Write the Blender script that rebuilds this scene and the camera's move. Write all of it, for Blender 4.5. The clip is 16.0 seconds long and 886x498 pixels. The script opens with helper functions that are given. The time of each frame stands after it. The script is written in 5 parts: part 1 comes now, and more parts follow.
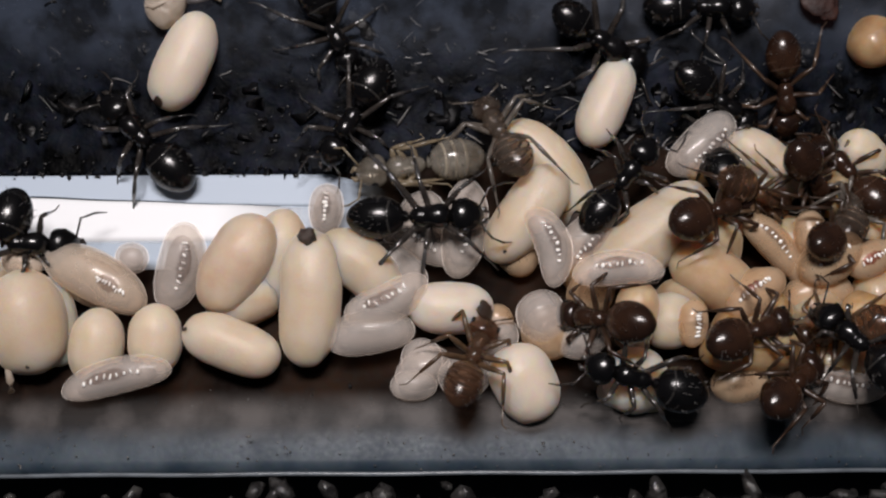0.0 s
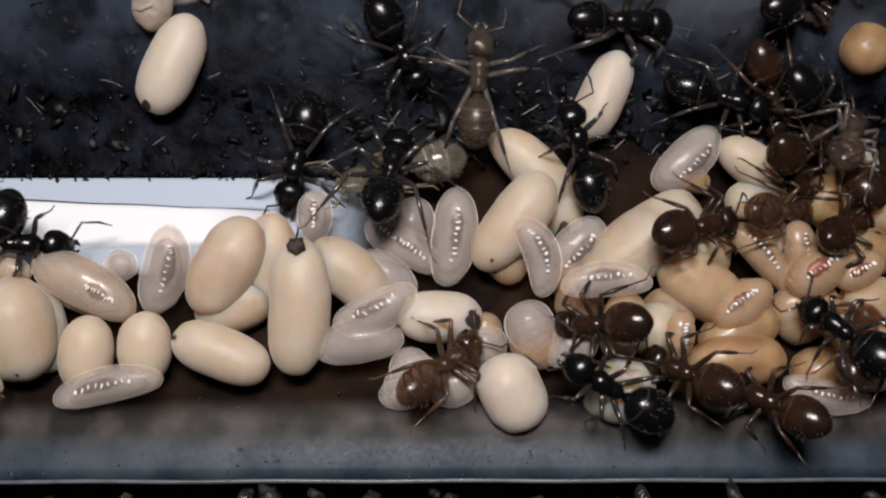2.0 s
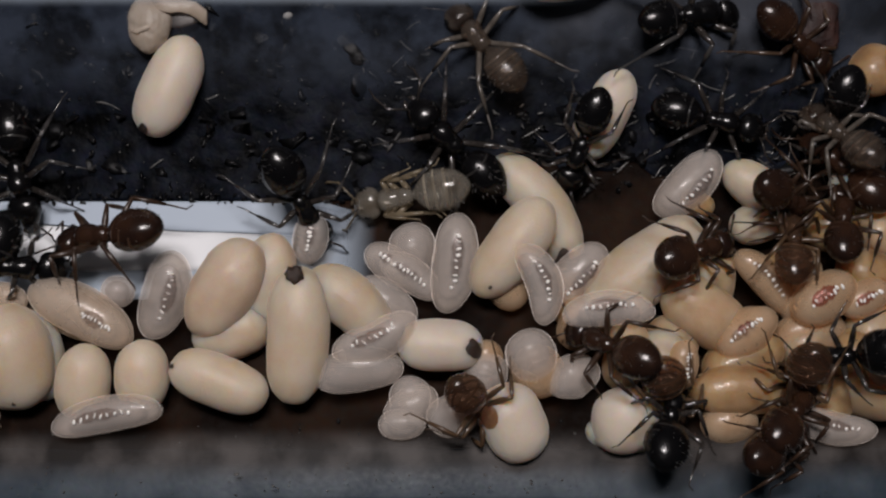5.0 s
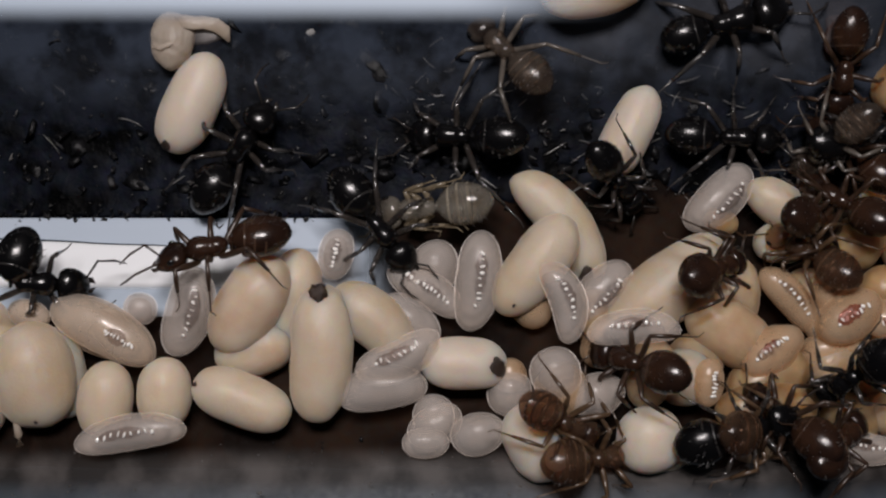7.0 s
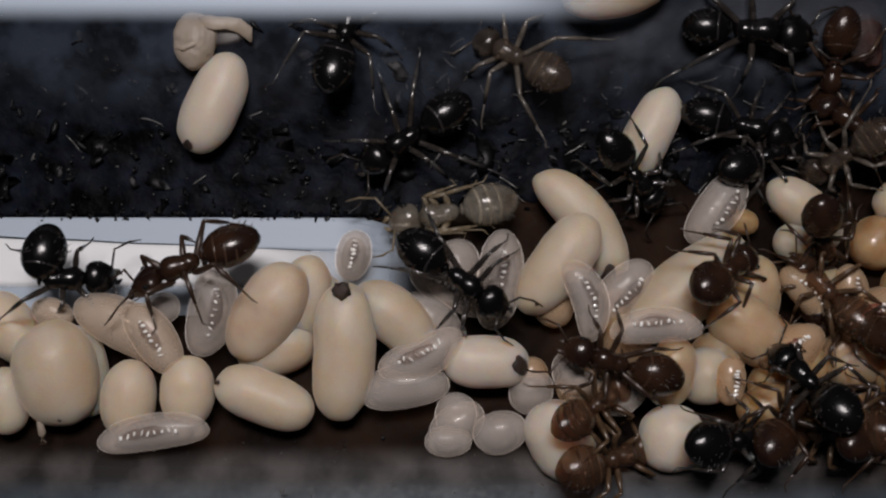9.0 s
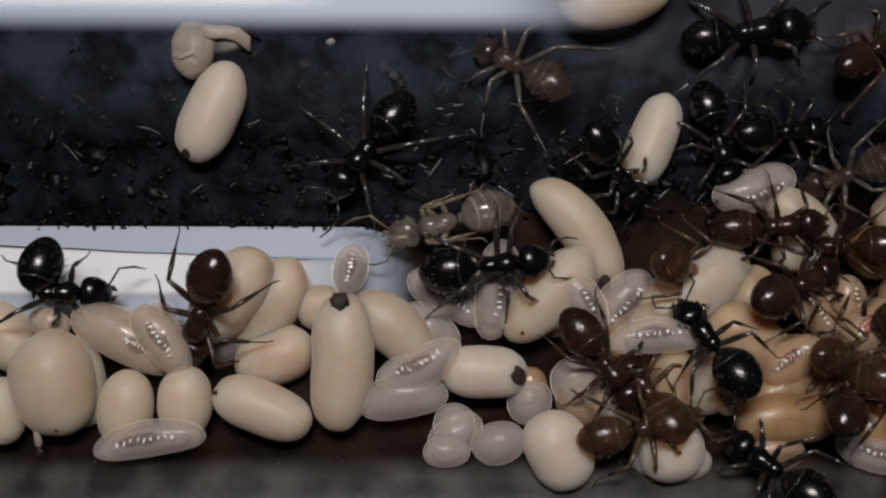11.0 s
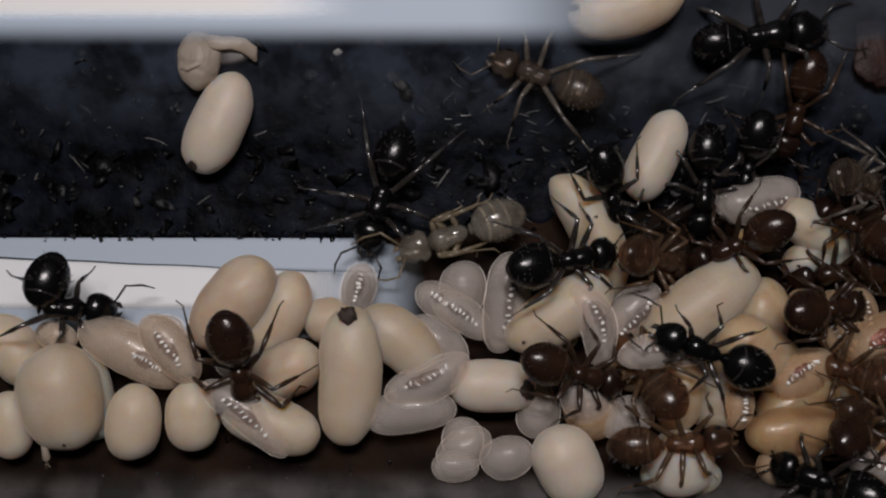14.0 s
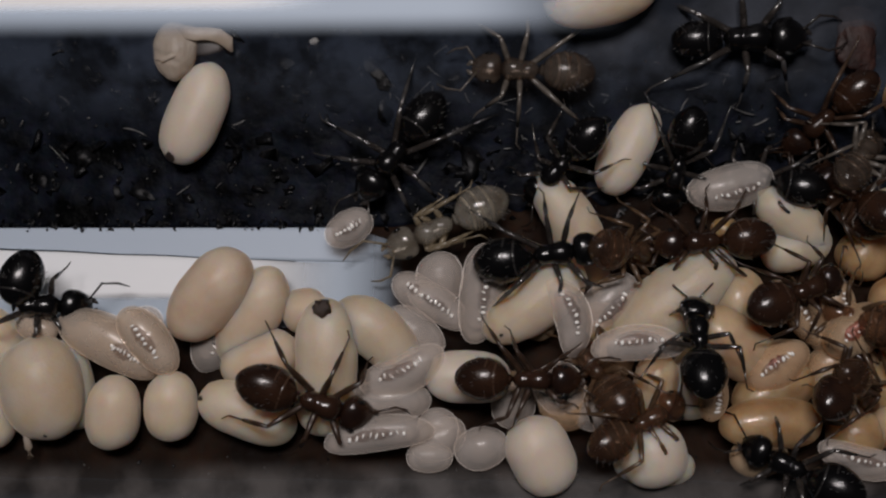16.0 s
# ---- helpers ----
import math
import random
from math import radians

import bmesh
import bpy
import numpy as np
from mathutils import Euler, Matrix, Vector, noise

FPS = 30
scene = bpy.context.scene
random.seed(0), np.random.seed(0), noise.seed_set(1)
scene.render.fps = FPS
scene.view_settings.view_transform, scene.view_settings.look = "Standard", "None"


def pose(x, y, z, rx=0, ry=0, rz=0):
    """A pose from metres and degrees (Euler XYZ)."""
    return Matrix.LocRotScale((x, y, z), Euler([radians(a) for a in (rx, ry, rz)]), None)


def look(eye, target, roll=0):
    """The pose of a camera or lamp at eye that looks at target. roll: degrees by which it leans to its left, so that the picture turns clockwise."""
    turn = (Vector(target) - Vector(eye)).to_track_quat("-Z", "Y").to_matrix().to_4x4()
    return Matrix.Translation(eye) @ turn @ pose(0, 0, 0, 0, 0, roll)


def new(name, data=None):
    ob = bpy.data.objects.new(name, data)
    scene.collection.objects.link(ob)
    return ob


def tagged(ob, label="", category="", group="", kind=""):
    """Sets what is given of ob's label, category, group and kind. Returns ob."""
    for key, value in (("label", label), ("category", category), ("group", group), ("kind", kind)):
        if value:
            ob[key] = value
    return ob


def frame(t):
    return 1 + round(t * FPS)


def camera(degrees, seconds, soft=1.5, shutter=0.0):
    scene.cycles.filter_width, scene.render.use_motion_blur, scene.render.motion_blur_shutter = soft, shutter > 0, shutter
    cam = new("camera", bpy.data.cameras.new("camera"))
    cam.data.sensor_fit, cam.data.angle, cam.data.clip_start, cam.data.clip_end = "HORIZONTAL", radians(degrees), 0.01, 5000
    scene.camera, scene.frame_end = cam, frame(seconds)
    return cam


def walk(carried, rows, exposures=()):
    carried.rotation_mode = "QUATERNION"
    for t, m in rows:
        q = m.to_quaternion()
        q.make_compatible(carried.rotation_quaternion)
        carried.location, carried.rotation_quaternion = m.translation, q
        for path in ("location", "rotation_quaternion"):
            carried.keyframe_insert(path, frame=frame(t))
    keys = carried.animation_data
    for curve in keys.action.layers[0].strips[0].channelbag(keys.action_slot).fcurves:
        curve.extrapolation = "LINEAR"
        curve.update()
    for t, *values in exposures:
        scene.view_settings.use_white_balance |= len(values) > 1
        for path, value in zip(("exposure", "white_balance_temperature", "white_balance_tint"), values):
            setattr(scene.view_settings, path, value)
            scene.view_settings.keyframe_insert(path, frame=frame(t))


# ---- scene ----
# ---- camera ----
MM = 0.001
ELEV = radians(70)
# the channel's axes, in millimetres: x along the nest, s across its floor, d out towards the viewer
TUBE = Matrix(((1, 0, 0, 0), (0, math.sin(ELEV), -math.cos(ELEV), 0), (0, math.cos(ELEV), math.sin(ELEV), 8 * MM), (0, 0, 0, 1)))
cam = camera(45, 16.0, soft=2.3)
PATH = [
    (0, 0.39, -3.36, 33.79, 2.75, 0, -0.36),
    (0.5, 0.46, -3.38, 33.83, 2.07, 0.1, 0),
    (1, 0.56, -3.01, 33.85, 1.04, 0.16, 0.04),
    (1.5, 0.46, -2, 34, 0.5, 0.02, -0.09),
    (2, 0.51, -1.46, 33.87, 0.22, -0.41, -0.05),
    (2.5, 0.29, 0.59, 33.76, 0.05, -0.46, -0.1),
    (3, 0.53, 0.85, 33.72, -0.05, -0.62, -0.18),
    (3.5, 0.44, 0.57, 33.41, -0.57, -0.71, -0.2),
    (3.7, 0.72, 0.28, 33.49, -0.69, -0.4, -0.15),
    (5.8, 0.71, -0.14, 33.22, -0.23, -0.03, -0.02),
    (6, 0.58, -0.12, 33.17, -0.03, -0.02, -0.01),
    (6.5, 0.16, -0.23, 33.36, -0.07, -0.08, 0.08),
    (7, 0.01, 0.19, 33.29, -0.02, 0.07, 0.05),
    (7.5, -0.27, 0.33, 33.36, 0.04, -0.02, 0.06),
    (8, -0.35, 0.27, 33.35, 0.12, -0.1, 0.09),
    (8.5, -0.67, 0.16, 33.42, 0.19, 0.07, 0.07),
    (9, -0.71, -0.11, 33.41, 0.4, 0.1, 0.08),
    (11.5, -0.85, 0.2, 33.34, 0.57, -0.21, 0.2),
    (12, -0.79, 0.24, 33.25, 0.8, -0.04, 0.23),
    (12.5, -1.07, 0.63, 33.18, 0.69, -0.23, 0.21),
    (13, -1.18, 0.86, 33.21, 0.5, -0.04, 0.15),
    (13.5, -0.91, 0.81, 33.18, 0.2, -0.04, 0.11),
    (14, -0.95, 1.03, 33.15, -0.19, 0.08, 0.1),
    (14.5, -0.45, 1.54, 32.94, -1.05, 0.47, 0.02),
    (15, 1.09, 0.97, 32.97, -2.11, 0.24, -0.14),
    (15.5, 0.64, 2, 33.14, -2.32, 0.86, -0.09),
    (16, 0.68, 2.28, 33.14, -2.64, 1.35, -0.1),
]
walk(cam, [(t, TUBE @ pose(x * MM, s * MM, d * MM, rx, ry, rz)) for t, x, s, d, rx, ry, rz in PATH],
     exposures=[(0, 0.30), (1, 0.32), (2, 0.30), (2.5, -0.12), (3, -0.74), (3.5, -0.54), (6, -0.20), (7, -0.18), (7.5, -0.28), (8, -0.47), (9, -0.40), (11.5, -0.37), (12.5, -0.34), (13, -0.52), (13.5, -0.57), (14.5, -0.62), (15, -0.27), (15.5, -0.02), (16, -0.60)])

# ---- world and lamps ----
world = bpy.data.worlds.new("room")
world.use_nodes = True
scene.world = world
bg = world.node_tree.nodes["Background"]
bg.inputs["Color"].default_value = (0.62, 0.78, 1.0, 1)
bg.inputs["Strength"].default_value = 0.028


def area_lamp(name, eye, target, size, watts, colour):
    data = bpy.data.lights.new(name, "AREA")
    data.shape, data.size, data.energy, data.color = "DISK", size * MM, watts, colour
    ob = new(name, data)
    ob.matrix_world = TUBE @ look(Vector(eye) * MM, Vector(target) * MM)
    return ob


for side in (-9.5, 3.5):
    area_lamp("desk_lamp_light", (side, 26, 64), (0, -1, -4), 13, 0.0275, (1.0, 0.93, 0.925))


# ---- materials ----
def material(name, base, rough=0.5, spec=0.5, noise_scale=3.0, vary=0.15, fine=40.0, bump=0.15,
             clear=0.0, sss=0.0, coat=0.0, detail=4, tint=None, hue=0.0, fuzz=0.0):
    """A surface with grain at two scales (per millimetre), bump and, with clear, see-through flesh or glass."""
    m = bpy.data.materials.new(name)
    m.use_nodes = True
    nt = m.node_tree
    n, l = nt.nodes, nt.links
    b = n["Principled BSDF"]
    co = n.new("ShaderNodeTexCoord")
    big, small = n.new("ShaderNodeTexNoise"), n.new("ShaderNodeTexNoise")
    big.inputs["Scale"].default_value, small.inputs["Scale"].default_value = noise_scale / MM, fine / MM
    big.inputs["Detail"].default_value, small.inputs["Detail"].default_value = detail, 3
    l.new(co.outputs["Object"], big.inputs["Vector"])
    l.new(co.outputs["Object"], small.inputs["Vector"])
    ramp = n.new("ShaderNodeMix")
    ramp.data_type = "RGBA"
    other = tint or tuple(c * (1 - vary * 2) for c in base)
    ramp.inputs[6].default_value, ramp.inputs[7].default_value = (*base, 1), (*other, 1)
    sharp = n.new("ShaderNodeMapRange")
    sharp.inputs[1].default_value, sharp.inputs[2].default_value = 0.38, 0.68
    l.new(big.outputs["Fac"], sharp.inputs[0])
    l.new(sharp.outputs[0], ramp.inputs[0])
    grain = n.new("ShaderNodeMix")
    grain.data_type, grain.blend_type = "RGBA", "MULTIPLY"
    grain.inputs[0].default_value = vary
    l.new(ramp.outputs[2], grain.inputs[6])
    l.new(small.outputs["Color"], grain.inputs[7])
    last = grain.outputs[2]
    if hue:
        info, hs, rng = n.new("ShaderNodeObjectInfo"), n.new("ShaderNodeHueSaturation"), n.new("ShaderNodeMapRange")
        rng.inputs[3].default_value, rng.inputs[4].default_value = 1 - hue, 1 + hue * 0.5
        l.new(info.outputs["Random"], rng.inputs[0])
        l.new(rng.outputs[0], hs.inputs["Value"])
        l.new(last, hs.inputs["Color"])
        last = hs.outputs["Color"]
    l.new(last, b.inputs["Base Color"])
    rr = n.new("ShaderNodeMapRange")
    rr.inputs[3].default_value, rr.inputs[4].default_value = rough * 0.7, min(rough * 1.3, 1)
    l.new(small.outputs["Fac"], rr.inputs[0])
    l.new(rr.outputs[0], b.inputs["Roughness"])
    b.inputs["Specular IOR Level"].default_value = spec
    b.inputs["Coat Weight"].default_value = coat
    b.inputs["Coat Roughness"].default_value = 0.08
    if sss:
        b.inputs["Subsurface Weight"].default_value = sss
        b.inputs["Subsurface Radius"].default_value = (1.7, 1.0, 0.5)
        b.inputs["Subsurface Scale"].default_value = 1.0 * MM
    if bump:
        add, bp = n.new("ShaderNodeMath"), n.new("ShaderNodeBump")
        l.new(big.outputs["Fac"], add.inputs[0])
        l.new(small.outputs["Fac"], add.inputs[1])
        bp.inputs["Strength"].default_value, bp.inputs["Distance"].default_value = bump, 0.06 * MM
        l.new(add.outputs[0], bp.inputs["Height"])
        l.new(bp.outputs[0], b.inputs["Normal"])
    if clear:
        mix, tr = n.new("ShaderNodeMixShader"), n.new("ShaderNodeBsdfTransparent")
        tr.inputs[0].default_value = (*[0.4 + 0.6 * c / max(base) for c in base], 1)
        mix.inputs[0].default_value = clear
        l.new(b.outputs[0], mix.inputs[1])
        l.new(tr.outputs[0], mix.inputs[2])
        l.new(mix.outputs[0], n["Material Output"].inputs[0])
    if fuzz:
        down, both = n.new("ShaderNodeBsdfSheen"), n.new("ShaderNodeAddShader")
        down.inputs["Color"].default_value, down.inputs["Roughness"].default_value = (*[fuzz * c / max(base) for c in base], 1), 0.4
        l.new((mix if clear else b).outputs[0], both.inputs[0])
        l.new(down.outputs[0], both.inputs[1])
        l.new(both.outputs[0], n["Material Output"].inputs[0])
    return m


SILK = [material("cream_cocoon_silk", (0.55, 0.475, 0.388), 0.45, spec=0.35, vary=0.10, tint=(0.50, 0.385, 0.265), noise_scale=0.55, fine=9, bump=0.25, sss=1.0, fuzz=0.3, hue=0.10),
        material("peach_cocoon_silk", (0.565, 0.468, 0.372), 0.45, spec=0.35, vary=0.10, tint=(0.45, 0.315, 0.215), noise_scale=0.55, fine=9, bump=0.22, sss=1.0, fuzz=0.3, hue=0.08),
        material("amber_cocoon_silk", (0.54, 0.365, 0.20), 0.35, spec=0.4, vary=0.18, tint=(0.31, 0.175, 0.085), noise_scale=0.8, fine=9, bump=0.35, sss=0.9, fuzz=0.2, hue=0.12, clear=0.22, coat=0.25),
        material("white_cocoon_silk", (0.575, 0.51, 0.443), 0.45, spec=0.35, vary=0.08, tint=(0.54, 0.455, 0.37), noise_scale=0.55, fine=9, bump=0.22, sss=1.0, fuzz=0.3, hue=0.05),
        material("honey_cocoon_silk", (0.55, 0.405, 0.268), 0.4, spec=0.4, vary=0.14, tint=(0.40, 0.25, 0.145), noise_scale=0.65, fine=9, bump=0.3, sss=1.0, fuzz=0.25, hue=0.12, clear=0.10, coat=0.1)]
CAST = material("crumpled_cast_silk", (0.50, 0.43, 0.36), 0.45, vary=0.10, tint=(0.38, 0.31, 0.24), noise_scale=1.0, fine=8, bump=0.3, clear=0.30, fuzz=0.2)
CRUMB = material("dark_cocoon_stain", (0.045, 0.026, 0.018), 0.5, vary=0.3, noise_scale=5, bump=0.5)
FLESH = material("glassy_larva_skin", (0.85, 0.80, 0.755), 0.3, vary=0.05, tint=(0.74, 0.67, 0.60), noise_scale=0.9, fine=6, bump=0.12, clear=0.80, coat=0.6, hue=0.08, fuzz=0.62)
CREAM = material("cream_larva_skin", (0.70, 0.55, 0.38), 0.3, vary=0.06, tint=(0.58, 0.40, 0.24), noise_scale=0.8, fine=6, bump=0.12, clear=0.62, coat=0.5, hue=0.08, fuzz=0.25)
PALE = material("pale_cream_larva_skin", (0.76, 0.67, 0.57), 0.3, vary=0.05, tint=(0.64, 0.53, 0.43), noise_scale=0.8, fine=6, bump=0.12, clear=0.66, coat=0.5, hue=0.06, fuzz=0.45)
FAT = [material("milky_fat_body", (0.80, 0.76, 0.725), 0.5, vary=0.10, noise_scale=1.3, tint=(0.50, 0.47, 0.46), clear=0.82, bump=0),
       material("amber_fat_body", (0.52, 0.375, 0.235), 0.5, vary=0.15, noise_scale=1.2, tint=(0.34, 0.24, 0.155), clear=0.70, bump=0),
       material("cream_fat_body", (0.66, 0.58, 0.49), 0.5, vary=0.12, noise_scale=1.1, tint=(0.47, 0.40, 0.33), clear=0.68, bump=0)]
CORE = [material("grey_inner_body", (0.13, 0.115, 0.107), 0.5, vary=0.15, noise_scale=1.6, tint=(0.45, 0.412, 0.388), clear=0.62, bump=0),
        material("amber_inner_body", (0.27, 0.20, 0.14), 0.5, vary=0.15, noise_scale=1.6, tint=(0.44, 0.34, 0.245), clear=0.45, bump=0),
        material("cream_inner_body", (0.42, 0.355, 0.29), 0.5, vary=0.15, noise_scale=1.6, tint=(0.58, 0.50, 0.41), clear=0.55, bump=0)]
GUT = [None,
       material("grey_gut", (0.040, 0.037, 0.036), 0.35, vary=0.2, noise_scale=2, clear=0.74, bump=0),
       material("faint_gut", (0.070, 0.063, 0.06), 0.35, vary=0.2, noise_scale=2, clear=0.74, bump=0),
       material("red_gut", (0.10, 0.05, 0.043), 0.35, vary=0.2, noise_scale=2, clear=0.68, bump=0)]
BEAD = material("white_glint_bead", (0.9, 0.88, 0.84), 0.08, vary=0.02, bump=0, coat=1.0)
SHELL = {"black": material("black_ant_shell", (0.0032, 0.0028, 0.003), 0.21, spec=0.45, vary=0.2, noise_scale=2.2, fine=14, bump=0.12),
         "brown": material("brown_ant_shell", (0.029, 0.0130, 0.0070), 0.21, spec=0.45, vary=0.2, noise_scale=1.2, fine=14, bump=0.12, tint=(0.012, 0.0058, 0.0040)),
         "callow": material("callow_ant_shell", (0.105, 0.086, 0.070), 0.2, vary=0.2, noise_scale=1.4, fine=20, bump=0.15, clear=0.54, coat=0.3, tint=(0.035, 0.024, 0.018)),
         "amber": material("amber_ant_shell", (0.076, 0.045, 0.027), 0.2, vary=0.2, noise_scale=1.4, fine=20, bump=0.15, clear=0.42, coat=0.3, tint=(0.030, 0.016, 0.010)),
         "pale": material("glassy_young_ant_shell", (0.26, 0.24, 0.205), 0.16, vary=0.25, noise_scale=1.6, fine=20, bump=0.12, clear=0.46, coat=0.6, tint=(0.12, 0.10, 0.078))}
LIMB = {"black": material("black_ant_leg", (0.03, 0.025, 0.022), 0.22, vary=0.2, noise_scale=4, bump=0, coat=0.4),
        "brown": material("brown_ant_leg", (0.036, 0.019, 0.011), 0.35, vary=0.2, noise_scale=4, bump=0),
        "amber": material("amber_ant_leg", (0.085, 0.050, 0.027), 0.3, vary=0.2, noise_scale=4, bump=0),
        "callow": material("pale_ant_leg", (0.105, 0.090, 0.076), 0.3, vary=0.2, noise_scale=4, bump=0),
        "pale": material("straw_ant_leg", (0.26, 0.21, 0.14), 0.3, vary=0.2, noise_scale=4, bump=0, clear=0.3)}
# Leg colours lightened to paint the sheen on wall-walking ants' shins.
SHIN = {"black": material("sheen_grey_ant_shin", (0.046, 0.043, 0.042), 0.25, vary=0.2, noise_scale=4, bump=0, coat=0.4),
        "brown": material("sheen_brown_ant_shin", (0.070, 0.042, 0.026), 0.3, vary=0.2, noise_scale=4, bump=0, coat=0.3),
        "callow": LIMB["callow"], "amber": LIMB["amber"], "pale": LIMB["pale"]}
RING = {"black": material("dark_tergite_edge", (0.022, 0.020, 0.019), 0.25, vary=0.1, bump=0),
        "brown": material("brown_tergite_edge", (0.050, 0.027, 0.017), 0.25, vary=0.1, bump=0),
        "amber": material("amber_tergite_edge", (0.085, 0.048, 0.027), 0.25, vary=0.1, bump=0),
        "callow": material("tan_tergite_edge", (0.085, 0.064, 0.050), 0.25, vary=0.1, bump=0),
        "pale": material("straw_tergite_edge", (0.27, 0.235, 0.18), 0.25, vary=0.1, bump=0)}
SMEAR = material("dried_reddish_food", (0.060, 0.026, 0.020), 0.6, vary=0.3, noise_scale=1.5, fine=12, bump=0.3, tint=(0.022, 0.012, 0.011), clear=0.35)
EYE = material("ant_eye", (0.006, 0.006, 0.006), 0.12, vary=0.05, bump=0)
WALL = material("dark_stained_plastic", (0.0003, 0.0004, 0.0006), 0.5, spec=0.03, vary=0.45, noise_scale=0.9, detail=7, fine=3.2, bump=0.9, tint=(0.0120, 0.0150, 0.0240))
MURK = material("brown_murky_base", (0.0055, 0.0026, 0.0015), 0.7, spec=0.06, vary=0.35, noise_scale=0.5, fine=4, bump=0.5, tint=(0.027, 0.0140, 0.0080))
LIP = material("smoky_scratched_acrylic", (0.024, 0.038, 0.054), 0.5, spec=0.25, vary=0.25, noise_scale=0.5, fine=5, bump=0.12, tint=(0.066, 0.085, 0.104))
RIM = material("pale_acrylic_edge", (0.14, 0.16, 0.18), 0.3, vary=0.2, noise_scale=1.0, bump=0.1)
LITTER = material("wet_dark_litter", (0.012, 0.011, 0.011), 0.15, vary=0.3, noise_scale=3, bump=0.3, tint=(0.05, 0.048, 0.046))
FIBRE_GLINT = material("pale_fibre_and_glint", (0.14, 0.135, 0.13), 0.3, vary=0.3, noise_scale=2, bump=0)
GRIT = material("wet_black_grit", (0.0025, 0.0025, 0.0032), 0.38, spec=0.3, vary=0.3, noise_scale=5, bump=0.3, tint=(0.010, 0.010, 0.011))
TABLE = material("black_table_cloth", (0.010, 0.010, 0.011), 0.8, vary=0.3, noise_scale=0.8, fine=9, bump=0.3)


def film(name, colour, rough, fades, most=1.0, other=None, patch=0.35):
    """A film for plastic, painted reflection or haze, fading across (Y) and along (X)."""
    m = bpy.data.materials.new(name)
    m.use_nodes = True
    n, l = m.node_tree.nodes, m.node_tree.links
    b = n["Principled BSDF"]
    b.inputs["Base Color"].default_value, b.inputs["Roughness"].default_value = (*colour, 1), rough
    b.inputs["Specular IOR Level"].default_value = 0.2
    co, sep, cloud = n.new("ShaderNodeTexCoord"), n.new("ShaderNodeSeparateXYZ"), n.new("ShaderNodeTexNoise")
    cloud.inputs["Scale"].default_value = patch / MM
    l.new(co.outputs["Object"], sep.inputs[0])
    l.new(co.outputs["Object"], cloud.inputs["Vector"])
    if other:
        blend, spots = n.new("ShaderNodeMix"), n.new("ShaderNodeMapRange")
        blend.data_type = "RGBA"
        blend.inputs[6].default_value, blend.inputs[7].default_value = (*colour, 1), (*other, 1)
        spots.inputs[1].default_value, spots.inputs[2].default_value = 0.4, 0.62
        cloud.inputs["Detail"].default_value = 5
        l.new(cloud.outputs["Fac"], spots.inputs[0])
        l.new(spots.outputs[0], blend.inputs[0])
        l.new(blend.outputs[2], b.inputs["Base Color"])
    out = None
    for axis, low, high in fades:
        r = n.new("ShaderNodeMapRange")
        r.interpolation_type = "SMOOTHSTEP"
        r.inputs[1].default_value, r.inputs[2].default_value, r.inputs[4].default_value = low * MM, high * MM, most if out is None else 1.0
        l.new(sep.outputs[axis], r.inputs[0])
        if out:
            mul = n.new("ShaderNodeMath")
            mul.operation = "MULTIPLY"
            l.new(out, mul.inputs[0])
            l.new(r.outputs[0], mul.inputs[1])
            out = mul.outputs[0]
        else:
            out = r.outputs[0]
    if most < 1 and not other:
        var, mul = n.new("ShaderNodeMapRange"), n.new("ShaderNodeMath")
        var.inputs[1].default_value, var.inputs[2].default_value, var.inputs[3].default_value = 0.3, 0.7, 0.55
        mul.operation = "MULTIPLY"
        l.new(cloud.outputs["Fac"], var.inputs[0])
        l.new(var.outputs[0], mul.inputs[0])
        l.new(out, mul.inputs[1])
        out = mul.outputs[0]
    mix, tr = n.new("ShaderNodeMixShader"), n.new("ShaderNodeBsdfTransparent")
    l.new(out, mix.inputs[0])
    l.new(tr.outputs[0], mix.inputs[1])
    l.new(b.outputs[0], mix.inputs[2])
    l.new(mix.outputs[0], n["Material Output"].inputs[0])
    return m


# Reflection along the cover's upper edge, painted as a fading white film.
TOP_REFLECTION = film("cover_reflection", (0.46, 0.54, 0.64), 0.5, (("Y", 7.55, 8.45), ("X", 6.0, 0.0)))
# Haze over the upper wall and its corner, painted in as mottled films.
HAZE = film("bluish_haze_film", (0.036, 0.047, 0.070), 0.6, (("Y", 4.2, 7.7),), 0.72, (0.004, 0.006, 0.010), patch=0.75)
CORNER = film("grey_haze_film", (0.090, 0.098, 0.118), 0.6, (("X", 2.0, 6.0), ("Y", 5.8, 7.8)), 0.58, (0.016, 0.018, 0.022))
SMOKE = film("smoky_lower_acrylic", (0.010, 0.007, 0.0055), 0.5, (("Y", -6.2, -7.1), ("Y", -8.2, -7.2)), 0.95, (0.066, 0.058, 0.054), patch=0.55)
# The same reflection's brightest part, painted near white.
GLARE = film("bright_cover_reflection", (0.88, 0.88, 0.87), 0.5, (("Y", 8.35, 8.8), ("X", -3.5, -7.5)))

# Colours of a reflection on the wall, painted as three flat bands.
BLUE_REFLECTION = film("bluish_white_reflection", (0.43, 0.495, 0.58), 0.5, (("X", -2.4, -4.8),))
DIM_REFLECTION = film("blue_grey_reflection", (0.38, 0.445, 0.525), 0.5, (("X", -1.5, -4.2),))
WHITE_REFLECTION = film("white_reflection_fading_out", (0.80, 0.815, 0.835), 0.6, (("X", -3.6, -8.0), ("Y", -1.3, -0.95)))

